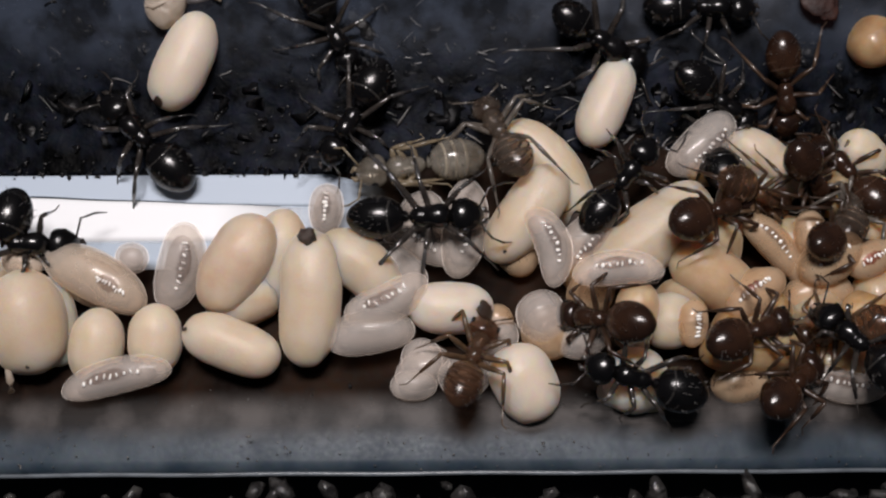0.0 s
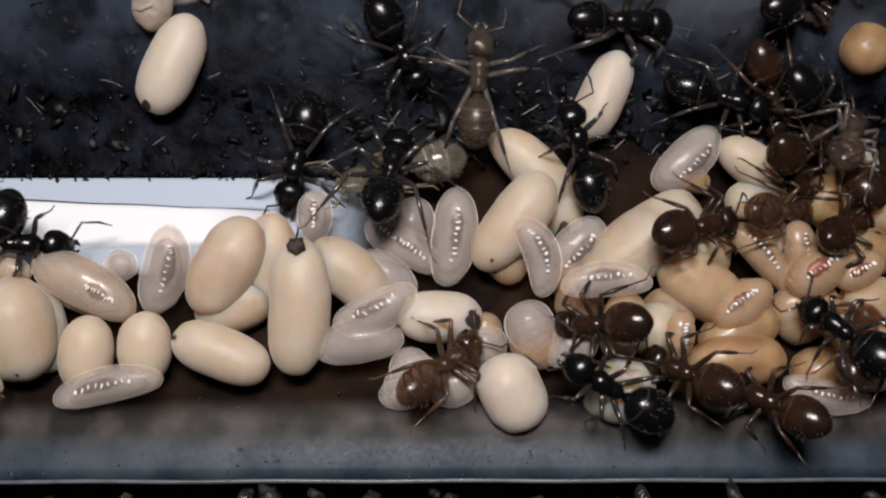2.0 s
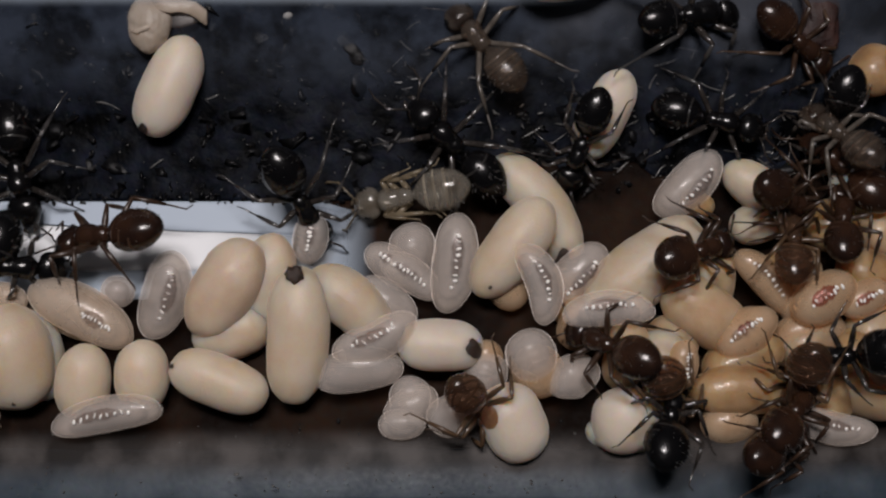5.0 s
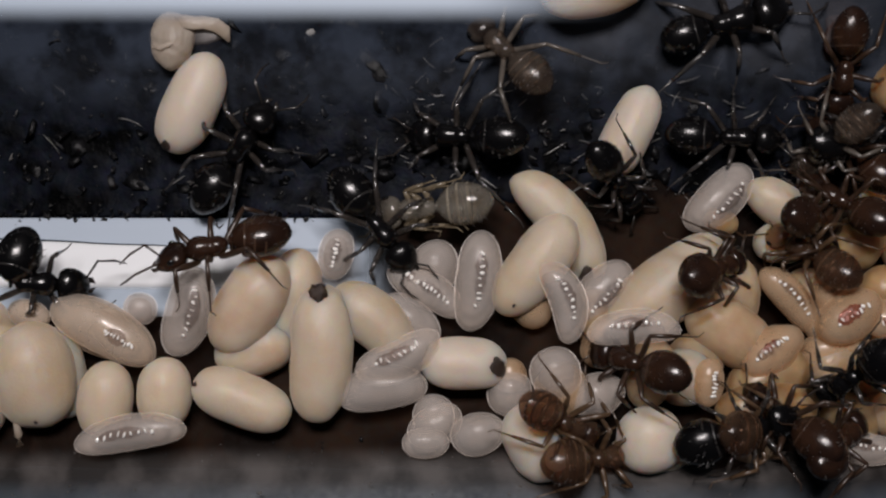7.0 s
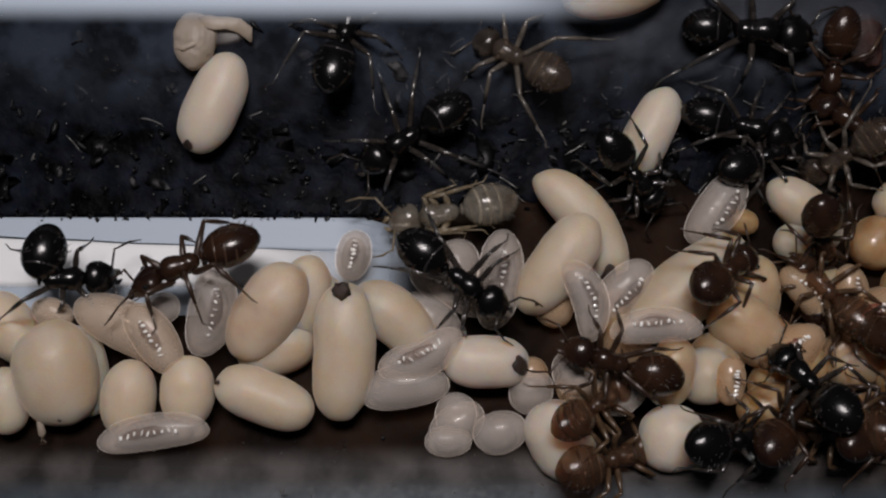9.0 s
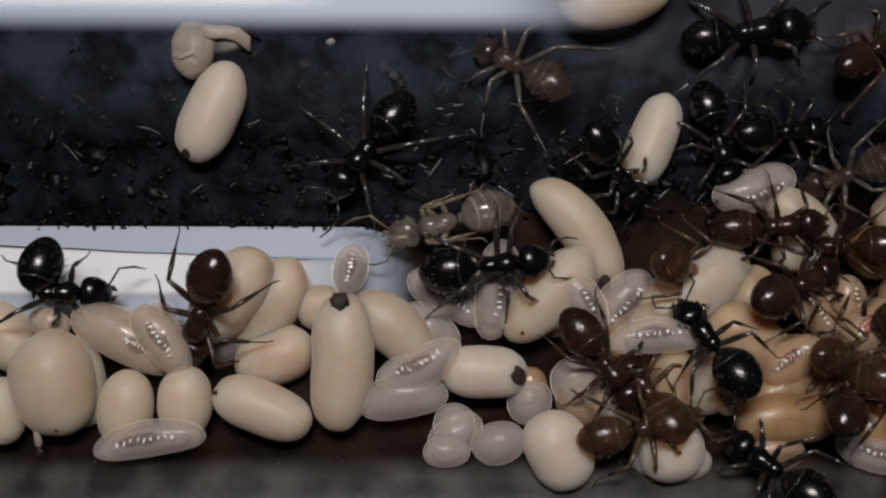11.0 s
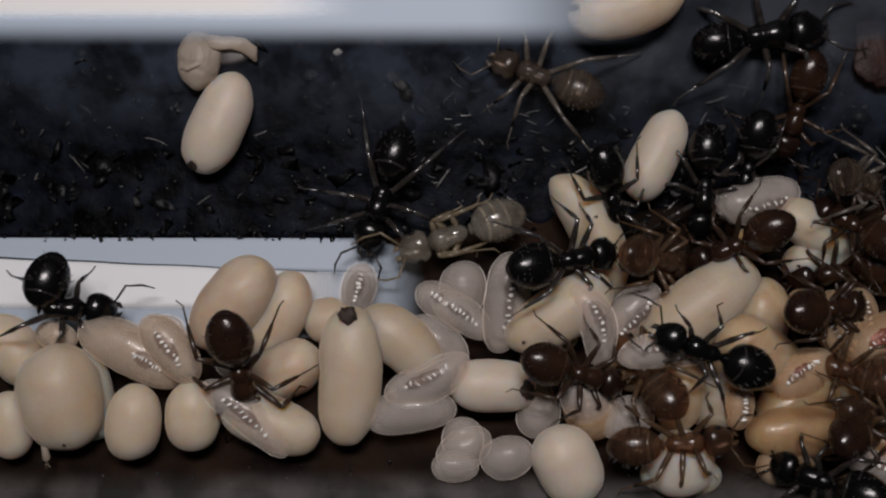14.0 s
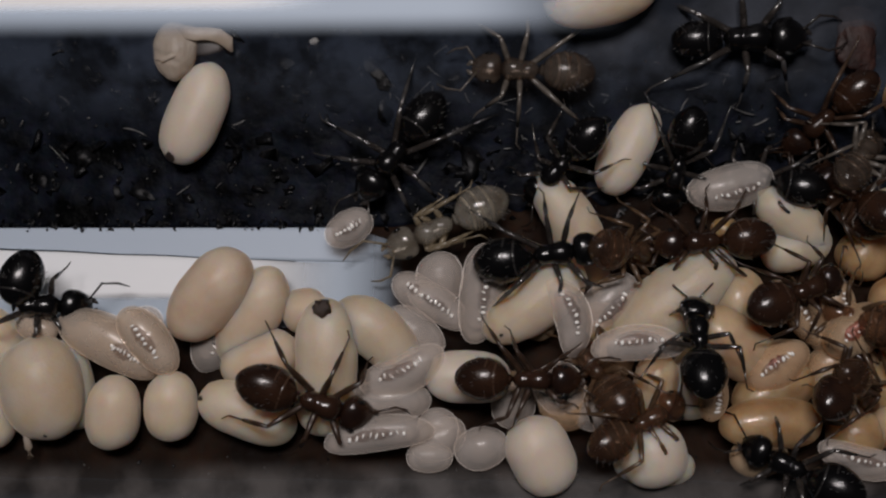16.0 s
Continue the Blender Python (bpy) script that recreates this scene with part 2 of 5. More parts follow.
# ---- mesh tools ----
PROFILE_S = (-12, -10, -9, -7, -4, -2, 0, 1.2, 3, 5, 7, 8.5, 10, 12)
PROFILE_D = (-1.3, -1.7, -1.9, -2.6, -3.7, -4.4, -5.0, -5.35, -5.45, -5.35, -5.0, -4.3, -3.0, -0.8)


def floor_at(s):
    """How deep the channel's floor lies, in millimetres, across the channel."""
    return float(np.interp(s, PROFILE_S, PROFILE_D))


def mesh_of(name, bm, mat):
    for v in bm.verts:
        v.co *= MM
    bmesh.ops.recalc_face_normals(bm, faces=bm.faces)
    me = bpy.data.meshes.new(name)
    bm.to_mesh(me)
    bm.free()
    me.materials.append(mat)
    for p in me.polygons:
        p.use_smooth = True
    return me


def part(name, bm, mat, parent=None, label=""):
    ob = new(name, mesh_of(name, bm, mat))
    if parent:
        ob.parent = parent
    return tagged(ob, label)


def loft(points, wide, high, seg=16, bm=None, up=Vector((0, 0, 1))):
    """A closed tube of elliptic sections along points."""
    bm = bm or bmesh.new()
    pts = [Vector(p) for p in points]
    rings = []
    for i, p in enumerate(pts):
        d = (pts[min(i + 1, len(pts) - 1)] - pts[max(i - 1, 0)]).normalized()
        side = up.cross(d)
        side = side.normalized() if side.length > 1e-4 else Vector((0, 1, 0))
        top = d.cross(side)
        rings.append([bm.verts.new(p + side * (wide[i] * math.cos(a)) + top * (high[i] * math.sin(a)))
                      for a in (2 * math.pi * k / seg for k in range(seg))])
    for a, b in zip(rings, rings[1:]):
        for k in range(seg):
            bm.faces.new((a[k], a[(k + 1) % seg], b[(k + 1) % seg], b[k]))
    bm.faces.new(rings[0][::-1])
    bm.faces.new(rings[-1])
    return bm


def blob(bm, centre, size, seg=10, rings=6):
    """An ellipsoid added to bm."""
    m = Matrix.LocRotScale(Vector(centre), None, Vector(size))
    bmesh.ops.create_uvsphere(bm, u_segments=seg, v_segments=rings, radius=1, matrix=m)
    return bm


def seat(x, s, lift, heading=0.0, roll=0.0, dip=0.0):
    """The pose of a thing that lies lift millimetres over the channel's floor; dip lowers its front end."""
    return TUBE @ pose(x * MM, s * MM, (floor_at(s) + lift) * MM, roll, dip, heading)


# ---- the channel ----
def sheet(name, s0, s1, x0, x1, raise_by, mat, label, nx=120, ns=40, rough=0.0, thick=0.3, cut=None):
    """A strip of the channel's floor between s0 and s1; cut(x) trims its ends across."""
    bm = bmesh.new()
    grid = []
    for j in range(ns + 1):
        row = []
        for i in range(nx + 1):
            x = x0 + (x1 - x0) * i / nx
            lo, hi = cut(x) if cut else (s0, s1)
            s = lo + (hi - lo) * j / ns
            d = floor_at(s) + raise_by + rough * noise.noise(Vector((x * 0.9, s * 0.9, 3.1))) + 0.4 * rough * noise.noise(Vector((x * 3, s * 3, 8)))
            row.append(bm.verts.new((x, s, d)))
        grid.append(row)
    for j in range(ns):
        for i in range(nx):
            bm.faces.new((grid[j][i], grid[j][i + 1], grid[j + 1][i + 1], grid[j + 1][i]))
    edge = bmesh.ops.extrude_face_region(bm, geom=list(bm.faces))
    for v in (g for g in edge["geom"] if isinstance(g, bmesh.types.BMVert)):
        v.co.z -= thick
    ob = part(name, bm, mat)
    ob.matrix_world = TUBE
    return tagged(ob, label, kind="structure")


def base_edge(x):
    """Where the murky floor gives way to the wall; it creeps up under the ants on one side."""
    k = min(max((x + 2.0) / 6, 0), 1)
    return 1.3 + 1.1 * k + 0.25 * k * math.sin(1.9 * x) + 0.15 * k * math.sin(4.3 * x)


sheet("wall_back", 1.3, 12, -24, 24, 0.02, WALL, "dark blue-black stained plastic wall of the nest", rough=0.10, ns=70, nx=260,
      cut=lambda x: (base_edge(x), 12.0))
sheet("floor", -7.2, 1.3, -24, 24, 0, MURK, "dark brown murky nest floor under the brood", rough=0.07, ns=60, nx=160,
      cut=lambda x: (-7.2, base_edge(x)))
# The wall's bright reflection, put in as three thin coloured sheets.
sheet("trim_reflection_upper", 0.2, 1.28, -24, -2.6, 0.13, BLUE_REFLECTION, "bluish white upper band of a reflection painted on the wall", ns=8, thick=0.04,
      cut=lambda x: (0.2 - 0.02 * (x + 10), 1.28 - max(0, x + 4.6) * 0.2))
sheet("trim_reflection_white", -0.8, 0.22, -24, -3.4, 0.17, WHITE_REFLECTION, "bright white band of a reflection painted on the wall", ns=8, thick=0.04,
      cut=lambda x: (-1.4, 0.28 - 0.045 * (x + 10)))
sheet("trim_reflection_lower", -2.2, 1.28, -24, -1.6, 0.09, DIM_REFLECTION, "dimmer blue-grey band of a reflection painted on the wall", ns=8, thick=0.04,
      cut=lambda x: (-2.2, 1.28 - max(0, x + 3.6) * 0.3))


def reflection_edge():
    """The thin grey line where two bands of the painted reflection meet."""
    xs = [-24 + 0.5 * i for i in range(38)]
    rim = part("trim_reflection_edge", loft([(x, 0.28 - 0.045 * (x + 10) + 0.015 * math.sin(1.7 * x), floor_at(0.3) + 0.2) for x in xs], [0.022] * 38, [0.012] * 38, 8), LIP)
    rim.matrix_world = TUBE
    tagged(rim, "thin grey line between two painted reflection bands", kind="structure")


reflection_edge()


def front_wall():
    bm = bmesh.new()
    prof = [(-7.1, -2.62), (-7.3, -2.36), (-7.8, -2.12), (-8.6, -1.92), (-9.0, -1.86), (-9.05, -3.2)]
    rows = []
    for i in range(161):
        x = -24 + 0.3 * i
        rows.append([bm.verts.new((x, s, d + 0.03 * noise.noise(Vector((x * 1.3, s * 2, 0))))) for s, d in prof])
    for a, b in zip(rows, rows[1:]):
        for k in range(len(prof) - 1):
            bm.faces.new((a[k], b[k], b[k + 1], a[k + 1]))
    ob = part("wall_front", bm, LIP)
    ob.matrix_world = TUBE
    tagged(ob, "smoky dark acrylic front wall with scratches", kind="structure")
    xs = [-24 + 0.6 * i for i in range(81)]
    rim = part("trim_front_edge", loft([(x, -9.06 + 0.015 * math.sin(x), -1.84) for x in xs], [0.07] * 81, [0.05] * 81, 8), RIM)
    rim.matrix_world = TUBE
    tagged(rim, "pale upper edge of the acrylic front wall", kind="structure")


front_wall()


def cover(name, x0, x1, s0, s1, d, mat, label):
    bm = bmesh.new()
    nx, ns = 60, 10
    g = [[bm.verts.new((x0 + (x1 - x0) * i / nx, s0 + (s1 - s0) * j / ns, d(s0 + (s1 - s0) * j / ns))) for i in range(nx + 1)] for j in range(ns + 1)]
    for j in range(ns):
        for i in range(nx):
            bm.faces.new((g[j][i], g[j][i + 1], g[j + 1][i + 1], g[j + 1][i]))
    ob = part(name, bm, mat)
    ob.matrix_world = TUBE
    ob.visible_shadow = False
    tagged(ob, label, kind="structure")


# Two sheets that carry the painted reflection on the cover.
cover("window_1", -24, 10, 7.4, 11.4, lambda s: -2.0 + 0.05 * (s - 7.4), TOP_REFLECTION, "white reflection painted along the clear acrylic cover")
cover("window_5", -24, -3, 8.3, 11.4, lambda s: -1.93 + 0.05 * (s - 7.4), GLARE, "bright core of the reflection painted on the acrylic cover")
# Sheets that lay the painted haze over the wall.
cover("window_2", -24, 24, 4.4, 12.0, lambda s: floor_at(s) + 0.35, HAZE, "thin bluish haze painted over the nest wall")
cover("window_4", 2.8, 24, 3.5, 12.0, lambda s: floor_at(s) + 0.5, CORNER, "grey haze painted over the corner of the nest wall")
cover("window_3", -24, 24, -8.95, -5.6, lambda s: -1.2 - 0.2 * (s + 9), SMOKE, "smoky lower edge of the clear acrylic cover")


def table():
    bm = bmesh.new()
    bmesh.ops.create_grid(bm, x_segments=8, y_segments=8, size=70)
    tagged(part("ground", bm, TABLE), "black cloth under the nest", kind="structure")


table()


def grit(name, count, x0, x1, s0, s1, lo, hi, mat, label, seed, flat=0.6, jag=0.18, up=0.0):
    rnd = random.Random(seed)
    bm = bmesh.new()
    for _ in range(count):
        x, s, r = rnd.uniform(x0, x1), rnd.uniform(s0, s1), rnd.uniform(lo, hi)
        m = Matrix.LocRotScale(Vector((x, s, floor_at(s) + r * 0.2 + up)), Euler((rnd.uniform(-1, 1), rnd.uniform(-1, 1), rnd.uniform(0, 6))),
                               Vector((r * rnd.uniform(0.6, 1.8), r * rnd.uniform(0.5, 1), r * flat)))
        made = bmesh.ops.create_icosphere(bm, subdivisions=1, radius=1, matrix=m)["verts"]
        for v in made:
            v.co += Vector((rnd.uniform(-1, 1), rnd.uniform(-1, 1), rnd.uniform(-flat, flat))) * r * jag
    ob = part(name, bm, mat)
    ob.matrix_world = TUBE
    return tagged(ob, label, category="dirt", kind="stuff")


grit("wall_grit", 420, -18, 18, 1.5, 8.6, 0.06, 0.40, GRIT, "wet black dirt flakes stuck to the dark wall", 3, 0.06, 0.5)
grit("fine_wall_grit", 380, -18, 18, 1.4, 9, 0.02, 0.07, GRIT, "fine glistening dirt specks on the dark wall", 4)
grit("strip_edge_grit", 120, -18, -2.2, 1.18, 1.6, 0.03, 0.14, GRIT, "ragged black dirt along the edge of the painted reflection", 41, 0.25, 0.5, up=0.12)
# Small highlights on the wall's lumps, painted as pale specks.
grit("wall_glints", 260, -18, 18, 1.4, 8.4, 0.015, 0.055, FIBRE_GLINT, "pale specks painting small glints on the dark wall", 21, 0.5, up=0.1)
grit("floor_grit", 160, -18, 18, -8.8, -6.2, 0.03, 0.12, GRIT, "small dark dirt grains along the front wall", 5, 0.4)
grit("table_litter", 110, -18, 18, -11.5, -9.35, 0.1, 0.55, LITTER, "wet dark litter lying outside the nest", 6, 0.5)
# Glints on the front wall, put in as pale grains.
grit("front_wall_glints", 150, -18, 18, -8.95, -7.3, 0.012, 0.05, FIBRE_GLINT, "pale specks painting glints on the smoky front wall", 12, 0.5, up=0.2)
grit("lower_cover_specks", 46, -18, 18, -8.7, -6.3, 0.025, 0.075, FIBRE_GLINT, "pale dust specks on the smoky lower cover", 31, 0.4, up=0.75)


def fibres(name, count, seed, x0, x1, s0, s1):
    """Pale hairs and scratches that cling to the dark wall, and painted leg glints."""
    rnd = random.Random(seed)
    bm = bmesh.new()
    for _ in range(count):
        x, s, a, n = rnd.uniform(x0, x1), rnd.uniform(s0, s1), rnd.uniform(0, 6.28), rnd.choice((0.2, 0.3, 0.4, 0.6, 0.9))
        c = rnd.uniform(-0.35, 0.35)
        pts = []
        for i in range(7):
            u = i / 6 - 0.5
            px, ps = x + n * (u * math.cos(a) - c * u * u * math.sin(a)), s + n * (u * math.sin(a) + c * u * u * math.cos(a))
            pts.append((px, ps, floor_at(ps) + 0.14))
        r = rnd.uniform(0.010, 0.036)
        loft(pts, [r * 0.4, r, r, r, r, r, r * 0.4], [r * 0.4] * 7, 6, bm)
    ob = part(name, bm, FIBRE_GLINT)
    ob.matrix_world = TUBE
    tagged(ob, "pale fibres and painted leg glints on the dark wall", category="fibres", kind="stuff")


fibres("wall_fibres", 34, 9, -17, 16, 1.8, 8)
# Strands drawn in for reflections on the crowded ants' legs.
fibres("cluster_leg_glints", 70, 10, -2, 13, 1.6, 6.8)


# ---- brood ----
def cocoon(x, s, lift, heading, length, width, bend=0.0, tone=0, seed=0, label="smooth cream cocoon lying in the brood pile", marks=()):
    rnd = random.Random(seed * 7 + 1)
    n, half = 26, length / 2
    pts, rad, blunt, lean = [], [], 2.5 + 0.7 * rnd.random(), rnd.uniform(-0.05, 0.06)
    for i in range(n + 1):
        u = -math.cos(math.pi * i / n)
        pts.append((half * u * 0.995, bend * length * (1 - u * u), 0))
        rad.append(max(width / 2 * (1 - abs(u) ** blunt) ** 0.5 * (1 + lean * u + 0.006 * rnd.uniform(-1, 1)), 0.012))
    bm = loft(pts, rad, [r * 0.94 for r in rad], 26)
    def lump(co):
        p = co * 0.9 + Vector((seed * 3.7, 0, 0))
        return co * (1 + 0.05 * noise.noise(p * 0.8) + 0.022 * noise.noise(p * 2.2))
    for v in bm.verts:
        v.co = lump(v.co)
    ob = part("cocoon", bm, SILK[tone])
    ob.matrix_world = seat(x, s, lift, heading)
    tagged(ob, label, category="cocoon", group="ant cocoons")
    for u, v, r in marks:
        bm = bmesh.new()
        rings = []
        for k in range(8):
            ring = []
            for q in range(28):
                a = 2 * math.pi * q / 28
                rr = r * min(k, 6) / 6 * (1 + 0.45 * noise.noise(Vector((math.cos(a) * 1.5 + seed, math.sin(a) * 1.5, u))) + 0.25 * noise.noise(Vector((math.cos(a) * 5, math.sin(a) * 5, seed))))
                px = max(min(u * half + rr * math.cos(a), half * 0.985), -half * 0.985)
                f = px / (half * 0.995)
                wide = width / 2 * (1 - abs(f) ** blunt) ** 0.5 * (1 + lean * f)
                py = max(min(v * width / 2 + rr * 0.9 * math.sin(a), wide * 0.96), -wide * 0.96)
                z = 0.94 * math.sqrt(wide * wide - py * py)
                ring.append(bm.verts.new(lump(Vector((px, py + bend * length * (1 - f * f), z))) + Vector((0, 0, 0.016 if k < 6 else 0.010 if k == 6 else -0.02))))
            rings.append(ring)
        for a, b in zip(rings[1:], rings[2:]):
            for q in range(28):
                bm.faces.new((a[q], a[(q + 1) % 28], b[(q + 1) % 28], b[q]))
        bm.faces.new(rings[1][::-1])
        for loose in rings[0]:
            bm.verts.remove(loose)
        part("stain", bm, CRUMB, ob, "dark brown stain")
    return ob


# A near-white bead that paints in the highlight on a larva's segment bump.
GLINT_BEAD = mesh_of("glint_bead", blob(bmesh.new(), (0, 0, 0), (0.042, 0.085, 0.03), 8, 5), BEAD)


def larva(x, s, lift, heading, length, width, bend=0.0, gut=0, seed=0, label="glassy white larva with a faint gut", warm=0, row=None):
    rnd = random.Random(seed * 5 + 2)
    n, half = 54, length / 2
    spine, rad = [], []
    for i in range(n + 1):
        u = -math.cos(math.pi * i / n)
        spine.append(Vector((half * u, bend * length * (1 - u * u), 0)))
        taper = 1 - 0.16 * max(u, 0) - 0.10 * max(-u, 0)
        seg = 1 + 0.005 * math.cos((u + 1) * 6.5 * math.pi)
        rad.append(max(width / 2 * (1 - abs(u) ** 3.1) ** 0.5 * taper * seg, 0.012))
    bm = loft(spine, rad, [r * 0.8 for r in rad], 22)
    for v in bm.verts:
        v.co *= 1 + 0.02 * noise.noise(v.co * 1.2 + Vector((seed, 0, 0)))
    ob = part("larva", bm, (FLESH, CREAM, PALE)[warm])
    ob.matrix_world = seat(x, s, lift, heading)
    tagged(ob, label, category="larva", group="ant larvae")

    for name, k, mat, words in (("fat_body", 0.90, FAT[warm], "milky fat body under the clear skin"),
                                ("inner_body", 0.68 + rnd.uniform(-0.05, 0.05), CORE[warm], "darker inner body showing through the skin")):
        core = [Vector((p.x * k * 1.03, p.y, width * 0.02)) for p in spine]
        part(name, loft(core, [r * k for r in rad], [r * k * 0.78 for r in rad], 18), mat, ob, words)

    def along(u):
        return Vector((half * u, bend * length * (1 - u * u), 0))
    if gut:
        a, b = (-0.50, 0.36) if gut != 1 else (-0.56, 0.34)
        a, b = row or (a, b)
        off = rnd.uniform(0.02, 0.16) * width
        pts = [along(a + (b - a) * i / 14) + Vector((0, off, width * 0.345)) for i in range(15)]
        r = [width * (0.15 if gut == 1 else 0.16) * math.sqrt(max(1 - (2 * i / 14 - 1) ** 2, 0.02)) * (1 + 0.15 * rnd.uniform(-1, 1)) for i in range(15)]
        part("gut", loft(pts, r, [k * 0.42 for k in r], 12), GUT[gut], ob, "dark gut showing through the skin")
        dots = 6 + int(length * 0.9)
        for i in range(dots):
            u = a + (b - a + 0.12) * i / (dots - 1)
            p = along(u) + Vector((rnd.uniform(-0.03, 0.03), off + rnd.uniform(-0.03, 0.03) * width, 0))
            k = 1 - (off / (width / 2)) ** 2
            top = width / 2 * 0.8 * math.sqrt(k) * (1 - abs(u) ** 2.6) ** 0.5
            glint = new("glint_bead", GLINT_BEAD)
            glint.parent = ob
            glint.matrix_basis = pose(*((p + Vector((0, 0, top))) * MM), 0, 0, rnd.uniform(-35, 35)) @ Matrix.Diagonal((rnd.uniform(0.7, 1.7), rnd.uniform(0.7, 1.4), rnd.uniform(0.9, 1.5), 1))
    return ob


def cast_skin(x, s, lift):
    """The crumpled empty cocoon: a dented cup, a folded lip and a torn flap over a thin membrane."""
    bm = bmesh.new()
    bmesh.ops.create_icosphere(bm, subdivisions=5, radius=1)
    for v in bm.verts:
        p = v.co.copy()
        k = 1 + 0.12 * noise.noise(p * 1.1 + Vector((4, 0, 0))) + 0.02 * noise.noise(p * 5)
        crease = math.exp(-((p.y + 0.35 + 0.35 * p.x) / 0.12) ** 2) * 0.06 * (p.z > 0)
        v.co = Vector((p.x * 0.76 * (1 + 0.12 * p.y), p.y * 1.02, p.z * 0.58)) * (k - crease)
    cup = part("cast_cocoon", bm, CAST)
    cup.matrix_world = seat(x, s, lift)
    lip = loft([(-0.62, -0.30, 0.30), (-0.3, -0.36, 0.50), (0.05, -0.22, 0.56), (0.42, -0.12, 0.42)], [0.03, 0.09, 0.09, 0.03], [0.03, 0.06, 0.06, 0.03], 10)
    part("folded_lip", lip, CAST, cup, "folded lip of the dented silk")
    spine = [(0.15, 0.62, 0.30), (0.5, 0.60, 0.38), (0.85, 0.54, 0.40), (1.2, 0.55, 0.36), (1.55, 0.50, 0.26), (1.85, 0.30, 0.10), (1.98, 0.0, -0.05)]
    flap = loft(spine, [0.16, 0.26, 0.25, 0.24, 0.27, 0.24, 0.05], [0.10, 0.10, 0.08, 0.07, 0.07, 0.06, 0.03], 14)
    for v in flap.verts:
        v.co += Vector((noise.noise(v.co * 2.2), noise.noise(v.co * 2.2 + Vector((5, 1, 0))), noise.noise(v.co * 3))) * 0.05
    part("torn_flap", flap, CAST, cup, "torn silk flap curling away")
    sail = [(0.45, 0.18, 0.10), (0.8, 0.15, 0.12), (1.15, 0.16, 0.10), (1.5, 0.2, 0.06), (1.8, 0.22, 0.0)]
    part("membrane", loft(sail, [0.20, 0.34, 0.32, 0.26, 0.10], [0.03] * 5, 14), GUT[2], cup, "thin see-through membrane under the flap")
    return tagged(cup, "crumpled tan empty cocoon on the dark wall", category="cast cocoon")


def droplet(x, s, lift):
    bm = blob(bmesh.new(), (0, 0, 0), (0.17, 0.13, 0.10), 14, 9)
    for v in bm.verts:
        v.co *= 1 + 0.25 * noise.noise(v.co * 6)
    ob = part("water_droplet", bm, BEAD)
    ob.matrix_world = seat(x, s, lift, 20)
    return tagged(ob, "tiny bright water droplet on the dark wall", category="droplet")


def stub(x, s, lift):
    """A pale chip of silk that stands on the floor."""
    bm = loft([(0, 0, -0.5), (0.02, -0.02, -0.1), (-0.02, 0.02, 0.3), (0.03, 0.05, 0.6)], [0.12, 0.13, 0.11, 0.05], [0.07, 0.08, 0.07, 0.04], 10)
    ob = part("silk_scrap", bm, CAST)
    ob.matrix_world = seat(x, s, lift) @ pose(0, 0, 0, -70, 0, 0)
    return tagged(ob, "small pale silk scrap under the cocoons", category="scrap")


def crumb(x, s, lift):
    bm = bmesh.new()
    bmesh.ops.create_icosphere(bm, subdivisions=3, radius=1)
    for v in bm.verts:
        v.co = Vector((v.co.x * 0.33, v.co.y * 0.30, v.co.z * 0.26)) * (1 + 0.45 * noise.noise(v.co * 1.8 + Vector((2, 5, 1))))
    ob = part("dirt_crumb", bm, CRUMB)
    ob.matrix_world = seat(x, s, lift)
    return tagged(ob, "dark brown dirt crumb on a cocoon", category="crumb")


def smear(name, mat, label, x, s, lift, heading, length, width):
    """A dried streak on the wall, thin and ragged at its rim."""
    bm = bmesh.new()
    bmesh.ops.create_icosphere(bm, subdivisions=4, radius=1)
    for v in bm.verts:
        k = 1 + 0.35 * noise.noise(v.co * 1.6 + Vector((9, 2, 4))) + 0.12 * noise.noise(v.co * 5)
        v.co = Vector((v.co.x * length / 2, v.co.y * width / 2, v.co.z * 0.18)) * k
    ob = part(name, bm, mat)
    ob.matrix_world = seat(x, s, lift, heading)
    return tagged(ob, label, category="smear")


# ---- ants ----
GROUP_ANT = "worker ants"
ANT_WORDS = {"black": "glossy black worker ant walking in the nest", "brown": "dark brown worker ant standing on the brood",
             "callow": "translucent brown young worker ant", "amber": "see-through amber young ant in the brood pile", "pale": "glassy straw-coloured newly hatched ant lying still"}
HIPS = [(0.86, 0.20), (0.50, 0.22), (0.16, 0.20)]
KNEE = [(0.65, 0.8), (0.05, 0.95), (-0.75, 0.85)]
FOOT = [(1.15, 1.25), (0.1, 1.7), (-1.6, 1.4)]


def tergite(c, gx, gw, fat):
    """The pale hind rim of a gaster plate, bowed backwards on top."""
    bm, rings, seg = bmesh.new(), [], 32
    for a in (2 * math.pi * k / seg for k in range(seg)):
        ring = []
        for dx, out in ((-0.05, 0.975), (-0.035, 1.014), (0.02, 1.008), (0.05, 0.975)):
            x = c + dx - 0.20 * max(math.sin(a), -0.2)
            w = float(np.interp(x, gx, gw)) * fat / 2 * 0.99 * out
            z = float(np.interp(x, (-1.87, -1.21, -0.66, -0.3), (-0.11, 0, 0.02, -0.06)))
            ring.append(bm.verts.new((x, w * math.cos(a), z + w * 0.86 * math.sin(a))))
        rings.append(ring)
    for p, q in zip(rings, rings[1:] + rings[:1]):
        for k in range(3):
            bm.faces.new((p[k], q[k], q[k + 1], p[k + 1]))
    return bm


